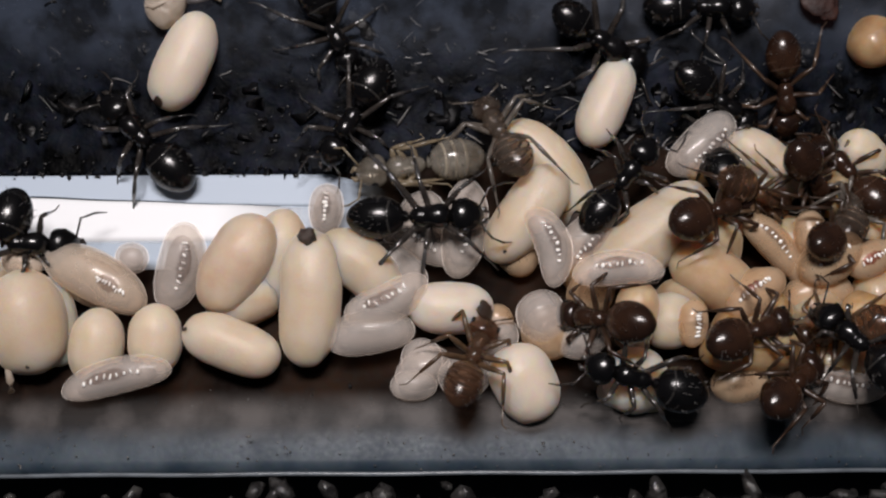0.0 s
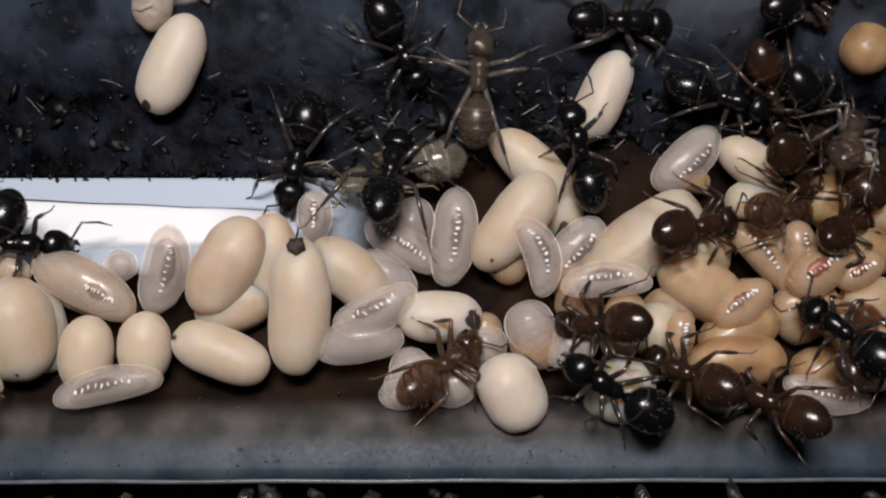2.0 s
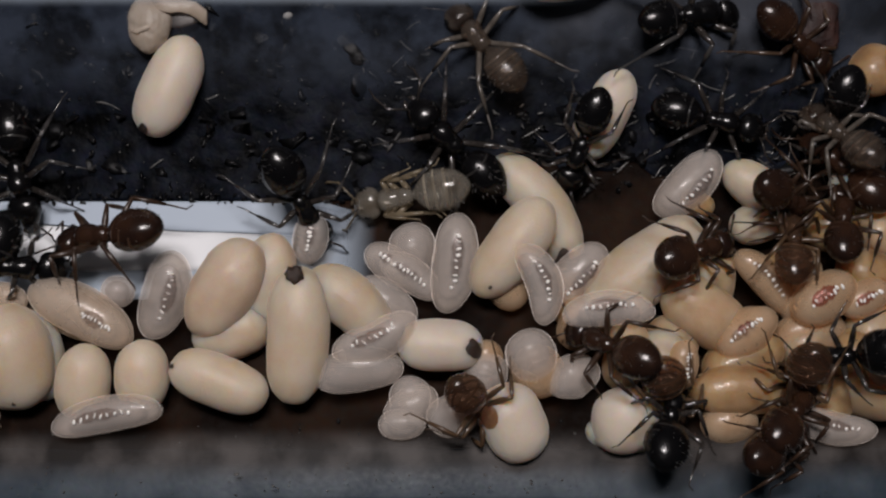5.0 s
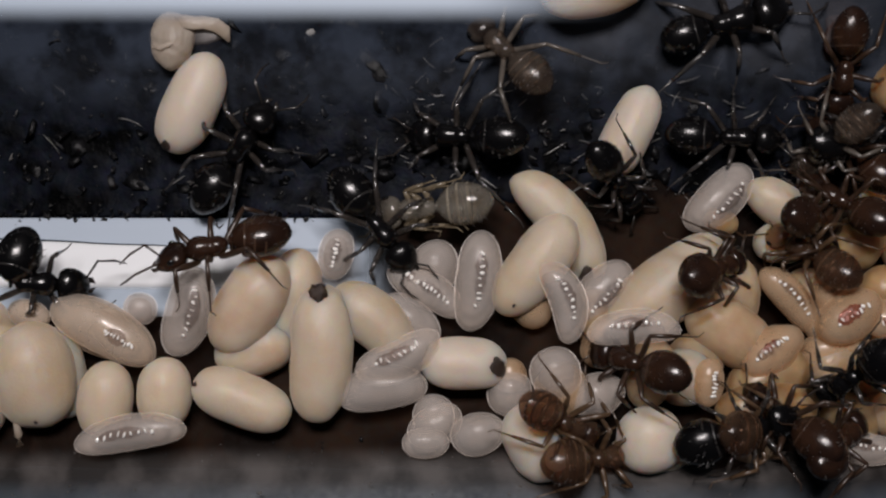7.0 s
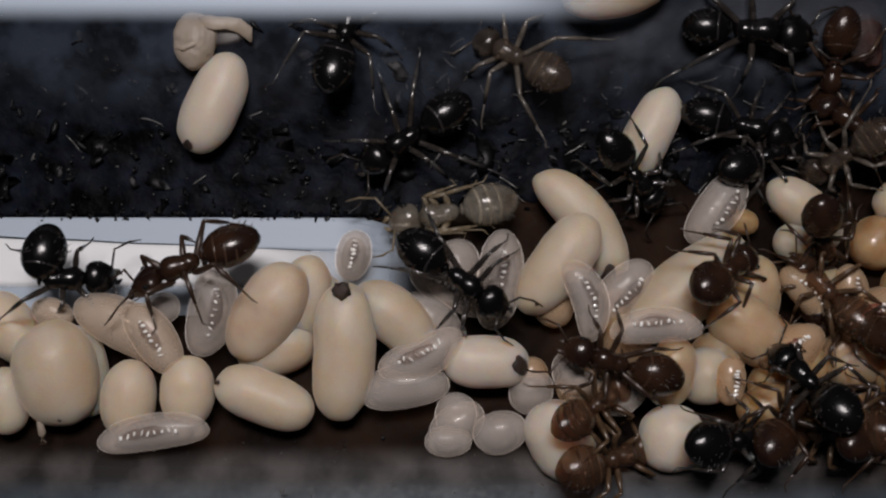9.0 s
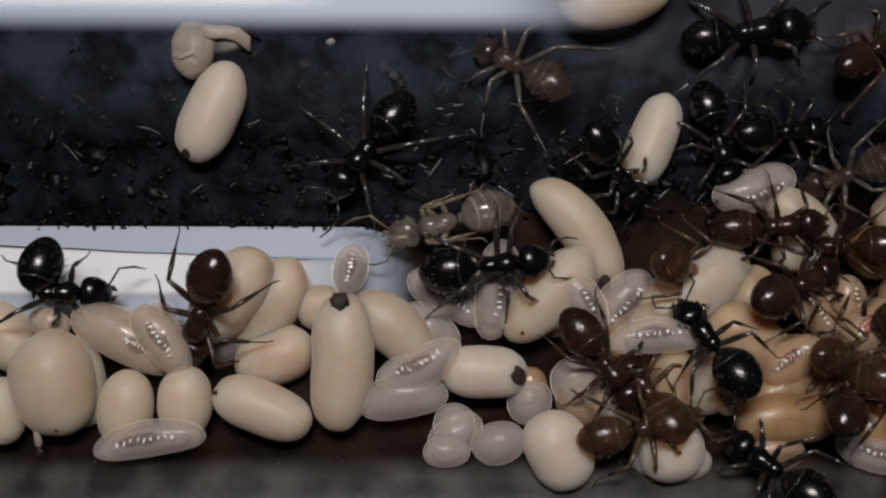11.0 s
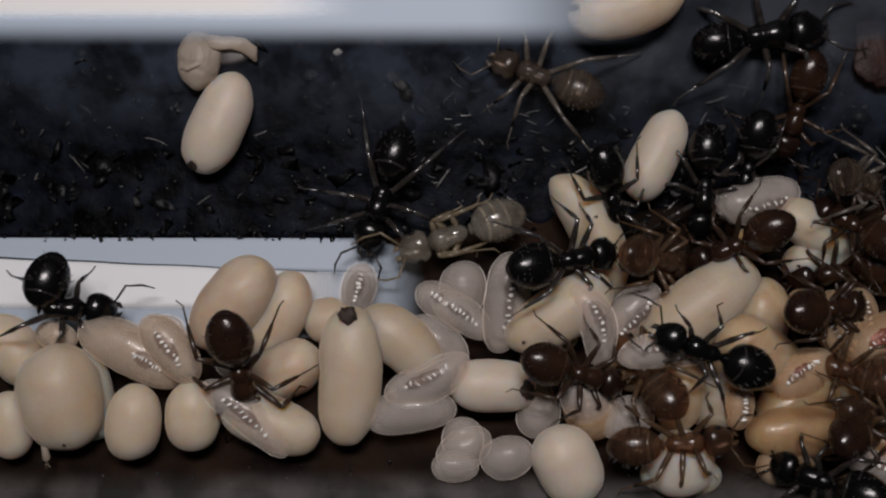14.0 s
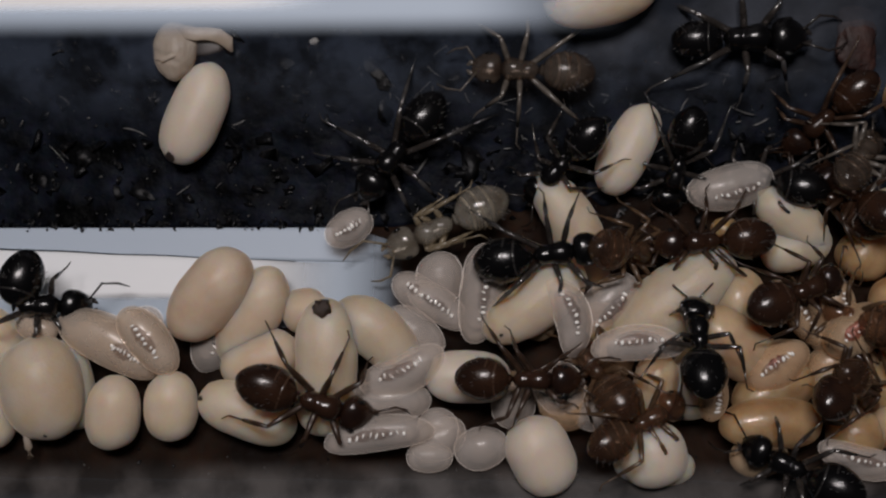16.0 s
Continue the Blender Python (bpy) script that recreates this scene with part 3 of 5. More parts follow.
def ant(kind, x, s, lift, heading, roll=0.0, size=1.0, seed=0, reach=0.95, turn=0.0, plump=1.0):
    rnd = random.Random(seed * 11 + 5)
    shell, limb, shin, ring = SHELL[kind], LIMB[kind], (SHIN if reach > 1.05 else LIMB)[kind], RING[kind]
    root = new("ant")
    root.matrix_world = seat(x, s, lift, heading, roll) @ Matrix.Scale(size, 4)
    tagged(root, ANT_WORDS[kind], category="ant", group=GROUP_ANT)

    def smooth(xs, w, h, z=None, n=26, seg=20):
        us = np.linspace(0, 1, len(xs))
        t = (1 - np.cos(np.linspace(0, math.pi, n))) / 2
        sx, sw, sh = np.interp(t, us, xs), np.interp(t, us, w), np.interp(t, us, h)
        sz = np.interp(t, us, z) if z else np.zeros(n)
        k = np.array([0.25, 0.5, 0.25])
        for _ in range(2):
            sw[1:-1], sh[1:-1] = np.convolve(sw, k, "valid"), np.convolve(sh, k, "valid")
        return loft([(a, 0, c) for a, c in zip(sx, sz)], sw / 2, sh / 2, seg)

    head = part("head", smooth([1.12, 1.18, 1.32, 1.5, 1.68, 1.85, 2.0, 2.08], [0.36, 0.80, 1.02, 1.08, 1.0, 0.82, 0.6, 0.36],
                               [0.24, 0.52, 0.68, 0.72, 0.66, 0.52, 0.36, 0.22], [0.06, 0.06, 0.05, 0.04, 0.0, -0.05, -0.1, -0.12]), shell, root)
    for side in (1, -1):
        part("eye", blob(bmesh.new(), (1.55, side * 0.455, 0.19), (0.13, 0.07, 0.10)), EYE, head)
        part("mandible", loft([(1.98, side * 0.16, -0.12), (2.16, side * 0.17, -0.14), (2.28, side * 0.07, -0.16)], [0.10, 0.09, 0.02], [0.05, 0.05, 0.02], 8), limb, head)
    part("thorax", smooth([-0.08, 0.02, 0.2, 0.36, 0.52, 0.72, 0.9, 1.04, 1.16], [0.2, 0.48, 0.64, 0.58, 0.62, 0.78, 0.78, 0.52, 0.26],
                          [0.2, 0.50, 0.66, 0.56, 0.66, 0.78, 0.70, 0.46, 0.22], [-0.05, 0.0, 0.05, 0.04, 0.09, 0.12, 0.09, 0.06, 0.04]), shell, root)
    part("petiole", loft([(-0.18, 0, -0.18), (-0.2, 0, 0.0), (-0.22, 0, 0.16), (-0.23, 0, 0.27)], [0.12, 0.16, 0.20, 0.06], [0.10, 0.08, 0.06, 0.02], 12, up=Vector((1, 0, 0))), shell, root)
    fat = rnd.uniform(0.88, 1.04)
    gx = [-2.00, -1.95, -1.82, -1.6, -1.3, -0.98, -0.68, -0.45, -0.33, -0.28]
    gw = [0.10, 0.42, 0.80, 1.16, 1.40, 1.46, 1.34, 1.00, 0.56, 0.16]
    gaster = part("gaster", smooth(gx, [g * fat for g in gw], [g * fat * 0.86 for g in gw], [-0.12, -0.11, -0.07, -0.03, 0, 0.02, 0.02, 0, -0.05, -0.08], 40, 26), shell, root)
    for c in (-0.56, -0.88, -1.22):
        part("tergite_edge", tergite(c, gx, gw, fat), ring, gaster)
    hairs = bmesh.new()
    for _ in range(22):
        hx, ha = rnd.uniform(-1.9, -0.9), rnd.uniform(0.1, math.pi - 0.1)
        hw = float(np.interp(hx, gx, gw)) * fat / 2
        root_at = Vector((hx, hw * math.cos(ha), hw * 0.86 * math.sin(ha)))
        tip = root_at * 1.0 + Vector((-0.10, 0.10 * math.cos(ha), 0.08 * math.sin(ha)))
        loft([root_at, root_at.lerp(tip, 0.5), tip], [0.010, 0.008, 0.002], [0.010, 0.008, 0.002], 5, hairs)
    part("bristles", hairs, FIBRE_GLINT, gaster, "short pale bristles")
    if turn or plump != 1:
        waist = Matrix.Translation((-0.24 * MM, 0, 0))
        gaster.matrix_basis = waist @ pose(0, 0, 0, 0, 0, turn) @ Matrix.Scale(plump, 4) @ waist.inverted()
    legs, feelers = [], []
    stand = -0.75
    for k in range(3):
        for side in (1, -1):
            j = [rnd.uniform(-0.22, 0.22) for _ in range(5)]
            hip = Vector((HIPS[k][0], side * HIPS[k][1], -0.16))
            wide = 0.45 + 0.55 * reach
            kn = Vector((KNEE[k][0] * wide + HIPS[k][0] * 0.6 + j[0], side * (KNEE[k][1] * wide + j[1]), 0.42 + j[4] * 0.5)) - hip
            if kind == "pale":
                kn = Vector((HIPS[k][0] + 0.2 + j[0], side * (0.55 + j[1] * 0.5), 0.1)) - hip
            ft = Vector((FOOT[k][0] * reach + HIPS[k][0] * 0.6 + j[2], side * (FOOT[k][1] * reach + j[3]), stand)) - hip
            if kind == "pale":
                ft = Vector((HIPS[k][0] - 1.1 + j[2], side * (0.75 + j[3]), 0.0)) - hip
            mid = kn + (ft - kn) * 0.62 + Vector((0, 0, 0.02))
            toe = ft + Vector((0.12 if k < 1 else -0.15, side * 0.18, -0.02))
            cox = kn * 0.13 + Vector((0, 0, -0.06))
            leg = part("leg", loft([Vector((0, 0, 0)), cox, cox.lerp(kn, 0.45), kn], [0.12, 0.10, 0.105, 0.06], [0.12, 0.10, 0.105, 0.06], 8), limb, root)
            part("tibia", loft([kn, kn.lerp(mid, 0.5), mid], [0.058, 0.078, 0.05], [0.058, 0.078, 0.05], 8), shin, leg)
            part("tarsus", loft([mid, ft, toe], [0.032, 0.026, 0.018], [0.032, 0.026, 0.018], 6), shin, leg)
            leg.location = hip * MM
            legs.append((leg, hip, k, side))
    for side in (1, -1):
        base = Vector((1.92, side * 0.14, 0.06))
        j = [rnd.uniform(-0.2, 0.2) for _ in range(4)]
        elbow = Vector((0.42 + j[0], side * (0.62 + j[1]), 0.18))
        tip = elbow + Vector((0.75 + j[2], side * (-0.05 + j[3]), -0.45))
        pts = [Vector((0, 0, 0)), elbow * 0.5, elbow, elbow.lerp(tip, 0.12), elbow.lerp(tip, 0.55) + Vector((0, side * 0.06, 0.02)), tip]
        feeler = part("antenna", loft(pts, [0.03, 0.035, 0.038, 0.03, 0.038, 0.02], [0.03, 0.035, 0.038, 0.03, 0.038, 0.02], 8), limb, root)
        feeler.location = base * MM
        feelers.append((feeler, base, side))
    return root, legs, feelers


# ---- the brood ----
cocoon(-8.98, 5.37, 0.85, -113, 3.9, 1.95, 0.03, 3, 1, label="smooth cream cocoon resting on the dark wall", marks=[(0.93, -0.1, 0.2)])
cocoon(-4.22, -3.24, 2, -93, 4.63, 2.09, 0.04, 0, 2, label="large upright cream cocoon in front of the pile", marks=[(0.9, 0.3, 0.08)])
cocoon(-2.58, -2.44, 1.9, -38, 3.18, 1.85, 0.12, 0, 3, label="bent peach cocoon behind a larger one")
cocoon(-6.72, -4.9, 1.3, -21, 3.44, 1.77, 0.03, 0, 4, marks=[(-0.93, 0.1, 0.12)])
cocoon(-11.14, -4.79, 1.5, -93, 2.52, 1.77, 0, 0, 5)
cocoon(-9.22, -4.59, 1.5, -91, 2.39, 1.77, 0, 0, 6)
cocoon(-13.75, -4.05, 1.5, -77, 3.54, 2.72, 0.04, 0, 7, label="broad cream cocoon at the end of the pile", marks=[(0.86, 0.1, 0.07)])
cocoon(-12.9, -4.0, 0.9, -80, 3.1, 1.5, 0.02, 0, 8)
cocoon(-15.22, -4.92, 1.3, -83, 2.26, 1.41, 0, 0, 9)
cocoon(-15.59, -2.57, 0.9, -56, 2.8, 1.75, 0, 0, 10)
cocoon(0.69, -3.68, 1.5, -4, 2.87, 1.77, 0.02, 3, 11, label="whitish cocoon with a dark brown end", marks=[(0.82, 0.1, 0.38)])
cocoon(7.53, -1.05, 1.5, -143, 5.13, 2.35, 0.03, 0, 12, label="large cream cocoon lying across the pile", marks=[(0.93, 0.0, 0.2)])
cocoon(9.54, -2.55, 1.6, -37, 3.15, 2.05, 0, 4, 13, label="honey-coloured cocoon deep in the brood pile")
cocoon(11.77, 1.33, 1.2, -41, 3.12, 1.57, 0.1, 0, 14, marks=[(0.9, 0.2, 0.14)])
cocoon(10.57, -5.17, 1.5, 2, 3.3, 1.65, 0.05, 2, 15, label="amber cocoon lying under ants")
cocoon(6.69, -6, 1.5, -79, 2.21, 2.17, 0, 3, 16, label="whitish cocoon at the foot of the pile")
cocoon(3.07, -6.07, 1.5, -64, 2.72, 2.1, 0, 3, 17, label="plump whitish cocoon standing by the front wall")
cocoon(16.02, 5.85, 0.8, 56, 1.86, 1.83, 0, 2, 18, label="amber cocoon up on the dark wall")
cocoon(5.13, 9.21, 0.8, 13, 4.03, 1.91, -0.05, 0, 19, label="pale cocoon under the painted cover reflection", marks=[(-0.9, 0.2, 0.15)])
cocoon(15.35, 1.72, 1.2, -47, 1.92, 1.7, 0, 0, 20)
cocoon(6.78, -6.48, 1, -2, 2.66, 1.28, 0, 0, 21)
cocoon(6.8, -3.92, 1.8, -101, 2.36, 1.47, 0, 4, 22, label="small honey-coloured cocoon between ants")
cocoon(-6.45, -3.2, 0.8, 18, 2.8, 2.0, 0, 1, 23, label="peach cocoon wedged under larger ones")
cocoon(-4.99, -1.54, 0.9, 8, 1.58, 1.55, 0, 1, 24)
cocoon(9.77, -1.38, 1.4, -98, 2.72, 1.92, 0, 4, 25)
cocoon(8.07, -4.08, 1.2, -78, 1.95, 1.91, 0, 0, 26, label="cream cocoon under a brown ant")
cocoon(5.24, -2.19, 0.8, -49, 2.05, 1.83, 0, 2, 27)
cocoon(8.47, -3.64, 0.9, 53, 1.93, 1.89, 0, 4, 28)
cocoon(12.67, -1.61, 0.9, -31, 2.25, 1.83, 0.05, 4, 29)
cocoon(13.1, -3.64, 0.9, 24, 1.93, 1.89, 0, 4, 30)
cocoon(8.71, -0.77, 0.8, 120, 1.79, 1.75, 0, 2, 31)
cocoon(14.43, 0.4, 0.9, 50, 1.9, 1.86, 0, 2, 32)
cocoon(13.51, -5.5, 0.9, 17, 1.93, 1.77, 0, 2, 33)
cocoon(15.35, -1.44, 1.2, -25, 2.33, 1.82, 0.04, 2, 34)
cocoon(15.39, -3.19, 1.3, 22, 2.02, 1.79, 0, 4, 35)
cocoon(15, -5.32, 1.1, -16, 2.33, 1.67, 0.03, 4, 36)
cocoon(16.23, 0.04, 1.1, -24, 2.14, 1.66, 0, 4, 37)
cocoon(16.69, -4.29, 1.2, -10, 2.1, 1.87, 0, 4, 38)
cocoon(14.67, -3.96, 1.2, 11, 1.93, 1.79, 0, 2, 39)
cocoon(9.75, 1.16, 0.9, -18, 1.26, 0.9, 0, 2, 40)
cocoon(10.9, -4.16, 1, 23, 2.89, 1.71, 0, 2, 41)
cocoon(12.07, 0.56, 0.9, 20, 2.5, 1.5, 0, 0, 42)
carried_c9 = cocoon(4.0, 0.95, 1.2, -54, 4.8, 1.76, 0.11, 0, 60, label="slightly bent cream cocoon with a dark brown end", marks=[(0.88, -0.4, 0.5)])
carried_c10 = cocoon(3.26, -0.37, 1.9, -128, 4.05, 1.94, 0.02, 0, 61, label="cream cocoon with one small dark dot", marks=[(0.75, 0.2, 0.07)])
carried_b = cocoon(6.27, 3.75, 0.9, -113, 3.5, 1.68, 0.02, 3, 62, label="whitish cocoon being tugged about by ants")
carried_p1a = cocoon(-6.68, -2.03, 1.9, -118, 3.7, 2.18, 0.02, 1, 63, label="peach cocoon that ants pull upright")
carried_p1b = cocoon(-5.49, -1.96, 1.1, -108, 3.75, 1.95, 0.02, 1, 64, label="peach cocoon leaning behind another cocoon")
larva(-11.44, -2.7, 1.7, -28, 3.85, 1.74, 0.06, 2, 1, label="pale cream larva with white glint beads beside the painted reflection", warm=2, row=(0.1, 0.5))
larva(-10.27, -1.85, 1.6, -4, 1.16, 1.11, 0, 0, 2, label="small round glassy larva")
larva(-1.56, -3.17, 2.2, 25, 2.99, 1.41, -0.1, 2, 3, label="pale curved larva with a row of white glint beads")
larva(-2.01, -4.67, 1.5, 8, 2.92, 1.53, 0.1, 0, 4)
larva(-0.34, -5.35, 1.2, -94, 1.47, 1.4, 0, 0, 5)
larva(-0.59, -6.15, 1.4, 0, 1.53, 1.03, 0, 0, 6)
larva(1.13, -5.95, 1.4, 14, 1.77, 1.44, 0.05, 0, 7, label="small bean-shaped glassy larva")
larva(0.97, -0.89, 1.7, -97, 3.43, 1.61, 0.06, 1, 8, label="glassy larva with a dark grey gut and white glint beads")
larva(-0.4, -0.44, 1.2, -90, 1.86, 1.66, 0.05, 0, 9)
larva(-0.43, -1.45, 1.3, -36, 2.31, 1.2, 0.08, 1, 10, label="glassy larva with a dark grey gut and white glint beads")
larva(-0.98, -2.03, 1.1, -38, 2.2, 1.55, -0.15, 0, 11)
larva(3.59, -1.65, 2.4, -72, 2.71, 1.27, 0.2, 1, 12, label="glassy larva with a dark grey gut and white glint beads")
larva(5.2, -1.24, 1.6, -136, 2.75, 1.5, 0.04, 1, 13, label="glassy larva with a dark grey gut and white glint beads")
larva(6.14, -2.58, 3, 3, 3.01, 1.2, 0.09, 2, 14, label="pale curved larva with a row of white glint beads")
larva(3.68, -3.93, 1.9, -69, 1.79, 1.71, 0, 0, 15)
larva(5.17, -4.94, 1.5, 22, 1.65, 1.5, 0.2, 0, 16, label="small curved glassy larva")
larva(11.54, -1.6, 1.8, -49, 2.76, 1.18, 0.08, 1, 17, label="cream larva with a dark grey gut and white glint beads", warm=1)
larva(13.47, -2.13, 2.3, 34, 2.35, 1.64, 0.05, 3, 18, label="cream larva with a reddish gut and white glint beads", warm=1)
larva(10.88, -3.24, 2, 35, 2.27, 1.34, 0.05, 1, 19, label="cream larva with a dark grey gut and white glint beads", warm=1)
larva(8.64, -4.18, 2, -95, 1.58, 1.01, 0, 2, 20, label="cream curved larva with a row of white glint beads", warm=1)
larva(12.97, -1.41, 2, -82, 2.14, 1.19, 0, 1, 21, label="cream larva with a dark grey gut and white glint beads", warm=1)
larva(13.48, -5.95, 1.6, -13, 2.97, 1.11, -0.1, 2, 22, label="pale curved larva with a row of white glint beads")
larva(3.92, -4.47, 1.4, -50, 1.85, 1.76, 0, 0, 23, label="cream-coloured larva with a faint gut", warm=1)
larva(10.85, -3.15, 1.9, 37, 1.84, 1.57, 0, 3, 24, label="cream larva with a reddish gut and white glint beads", warm=1)
larva(13.64, -2.02, 2, 28, 1.78, 1.31, 0, 3, 25, label="cream larva with a reddish gut and white glint beads", warm=1)
larva(-0.99, -1.13, 1.2, -37, 2.3, 1.29, 0.05, 1, 26, label="glassy larva with a dark grey gut and white glint beads")
larva(-0.45, -5.33, 1.4, 29, 1.72, 1.41, -0.2, 0, 27)
larva(13.2, -3.41, 1.2, 10, 2.31, 1.52, 0.1, 0, 28, label="cream-coloured larva with a faint gut", warm=1)
larva(5.64, -3.18, 1, 50, 1.75, 1.61, 0.1, 0, 29, label="cream-coloured larva with a faint gut", warm=1)
larva(10.23, -6.34, 1, 6, 1.84, 1.38, 0.1, 0, 30, label="cream-coloured larva with a faint gut", warm=1)
larva(2.19, -4.64, 0.9, -106, 1.58, 1.5, 0, 0, 31)
larva(13.12, -2.39, 1.5, 32, 1.77, 1.51, 0.1, 1, 32, label="cream larva with a dark grey gut and white glint beads", warm=1)
larva(3.12, -1.61, 1, 130, 1.62, 1.54, 0.1, 0, 33, label="cream-coloured larva with a faint gut", warm=1)
larva(14.84, -2.15, 2.2, 28, 1.77, 1.22, 0.06, 3, 34, label="cream larva with a reddish gut and white glint beads", warm=1)
larva(15.21, -4.52, 2, -30, 1.48, 1.13, 0.06, 1, 35, label="cream larva with a dark grey gut and white glint beads", warm=1)
larva(-13.91, -2.14, 1.9, -17, 1.39, 0.98, 0.1, 0, 36, warm=2)
larva(2.23, -4.09, 0.9, 96, 1.2, 1.14, 0, 0, 37, label="cream-coloured larva with a faint gut", warm=1)
carried_l26 = larva(-11.83, -2.87, 0.9, -25, 2.69, 1.45, 0.05, 2, 80, label="pale cream larva pulled out of the pile by ants", warm=2)
carried_slug = larva(-10.2, -5.95, 1.9, 13, 3.64, 1.22, 0.06, 2, 81, label="flat pale larva with white glint beads that an ant carries off")
carried_l1m = larva(-8.93, -2.05, 1.7, -90, 3.05, 1.68, 0.1, 1, 82, label="grey glassy larva with a bright row of glint beads")
carried_lm18 = larva(9.51, 2.26, 1.3, -138, 2.96, 1.6, 0.08, 1, 83, label="glassy larva with a dark gut dragged by ants")
carried_l24 = larva(-3.77, -0.13, 1.4, -94, 1.79, 1.26, 0.05, 1, 84, label="small glassy larva held up by an ant")
cast_skin(-9.5, 7.45, 0.7)
droplet(-4.72, 7.82, 0.15)
stub(-13.99, -5.85, 1.2)
crumb(-4.07, -1.24, 3.3)
smear("food_smear", SMEAR, "dried reddish-brown food smear on the dark wall", 14.01, 7.85, 0.5, -83, 2.4, 1.39)
smear("dirt_patch", GRIT, "flat black dirt patch stuck to the dark wall", -2.5, 6.7, 0.22, -48, 1.5, 0.62)


# ---- the ants ----
worker_n1 = ant("black", -14.04, -1.35, 2.8, 0, 0, 1.08, 1, reach=0.75, turn=-105)
worker_n2 = ant("black", -10.16, 2.33, 1.1, 134, 0, 1.12, 2, reach=1.1)
worker_n3 = ant("black", -2.67, 3.43, 1.3, -120, 0, 1.06, 3, reach=1.15)
worker_n4 = ant("black", -0.59, -0.56, 3, 1, 0, 1.12, 4, reach=1.4)
worker_n9 = ant("callow", 2.45, 2.32, 2.5, 114, 0, 1.03, 5, reach=1.3)
worker_n10 = ant("pale", -0.32, 1.45, 1.6, -172, 0, 1.12, 6)
worker_n11 = ant("black", 6.39, 0.46, 2.6, 53, 0, 0.98, 7)
worker_n12 = ant("brown", 9.38, -0.48, 3.3, 19, 0, 0.98, 8)
worker_n14 = ant("black", 13.54, -4.91, 3.7, 131, 0, 0.98, 9)
worker_n15 = ant("black", 6.83, -5.94, 2.9, 164, 0, 0.98, 10)
worker_n16 = ant("brown", 5.52, -3.99, 3.3, 173, 0, 0.98, 11)
worker_n17 = ant("amber", 1.31, -5.26, 2.8, 66, 0, 0.98, 12)
worker_n18 = ant("brown", -17.98, -1.42, 3.2, -176, 50, 1.12, 13, reach=1.05)
worker_n19 = ant("black", -22.83, 1.29, 1.3, -172, 0, 1.12, 14, reach=1.1)
worker_n20 = ant("black", -3.58, 6.53, 1.1, -64, 0, 0.98, 15, reach=1.4)
worker_n21 = ant("black", 5.84, 6.03, 1.2, -30, 0, 1.26, 16, reach=1.1, plump=0.72)
worker_n22 = ant("black", 10.22, 3.78, 1.3, -34, 0, 1, 17, reach=1.15)
worker_n23 = ant("brown", 12.66, 4.28, 1.2, -80, 0, 0.98, 18, reach=1.1)
worker_n25 = ant("brown", 12.99, 0.77, 2.7, -41, 0, 0.99, 19)
worker_n26 = ant("brown", 14.75, 0.88, 1.8, 124, 0, 0.98, 20)
worker_n29 = ant("brown", 10.26, -4.44, 3, 14, 0, 0.98, 21)
worker_n30 = ant("brown", 11.49, -6.09, 2.7, 28, 0, 0.98, 22)
worker_n31 = ant("amber", 13.36, -4.44, 2.7, -165, 0, 0.98, 23)
worker_n34 = ant("callow", 14.45, -0.37, 2.2, 53, 0, 0.98, 24)
worker_n35 = ant("brown", 13.69, -1.29, 2.6, 18, 0, 0.98, 25)
worker_n36 = ant("black", 10.16, 2.08, 1.4, 95, 0, 0.98, 26)
worker_n37 = ant("amber", 16.63, -4.42, 2.6, 26, 0, 0.98, 27)
worker_n38 = ant("amber", 17.48, -2.05, 2.6, 36, 0, 0.98, 28)
worker_n39 = ant("black", 9.53, 7, 1.2, -2, 0, 0.98, 29)
worker_n33 = ant("amber", 11.07, 0.23, 2.6, -17, 0, 0.98, 30)


# ---- movement ----
def shift(thing, rows, roll=0):
    """Rows of seconds, x, s, height over the channel's floor, heading and, where it leans, dip and a roll of its own."""
    walk(thing, [(t, seat(x, s, lift, a, rest[1] if len(rest) > 1 else roll, *rest[:1])) for t, x, s, lift, a, *rest in rows])


def march(made, roll, rows):
    """Moves an ant and swings its legs and feelers with its pace."""
    root, legs, feelers = made
    shift(root, rows, roll)
    ts = np.arange(0, 16.01, 0.4)
    xs, ss, hs = (np.interp(ts, [r[0] for r in rows], [r[i] for r in rows]) for i in (1, 2, 4))
    pace = np.hypot(np.gradient(xs, ts), np.gradient(ss, ts)) + np.abs(np.gradient(hs, ts)) * 0.02
    rnd = random.Random(len(rows) + int(abs(rows[0][1]) * 10))
    phase = np.cumsum(np.clip(pace, 0.15, 4)) * 0.9 + rnd.random() * 6
    for leg, hip, k, side in legs:
        beat = phase + (k % 2) * math.pi + (0 if side > 0 else math.pi)
        swing = np.clip(pace, 0.25, 1.6) / 1.6 * 17
        walk(leg, [(float(t), pose(*(hip * MM), 0, 0, float(a))) for t, a in zip(ts, swing * np.sin(beat))])
    for feeler, base, side in feelers:
        walk(feeler, [(float(t), pose(*(base * MM), 0, float(8 * math.sin(1.7 * t + rnd.random())), float(14 * math.sin(2.1 * t + side + rnd.random()))))
                      for t in ts])


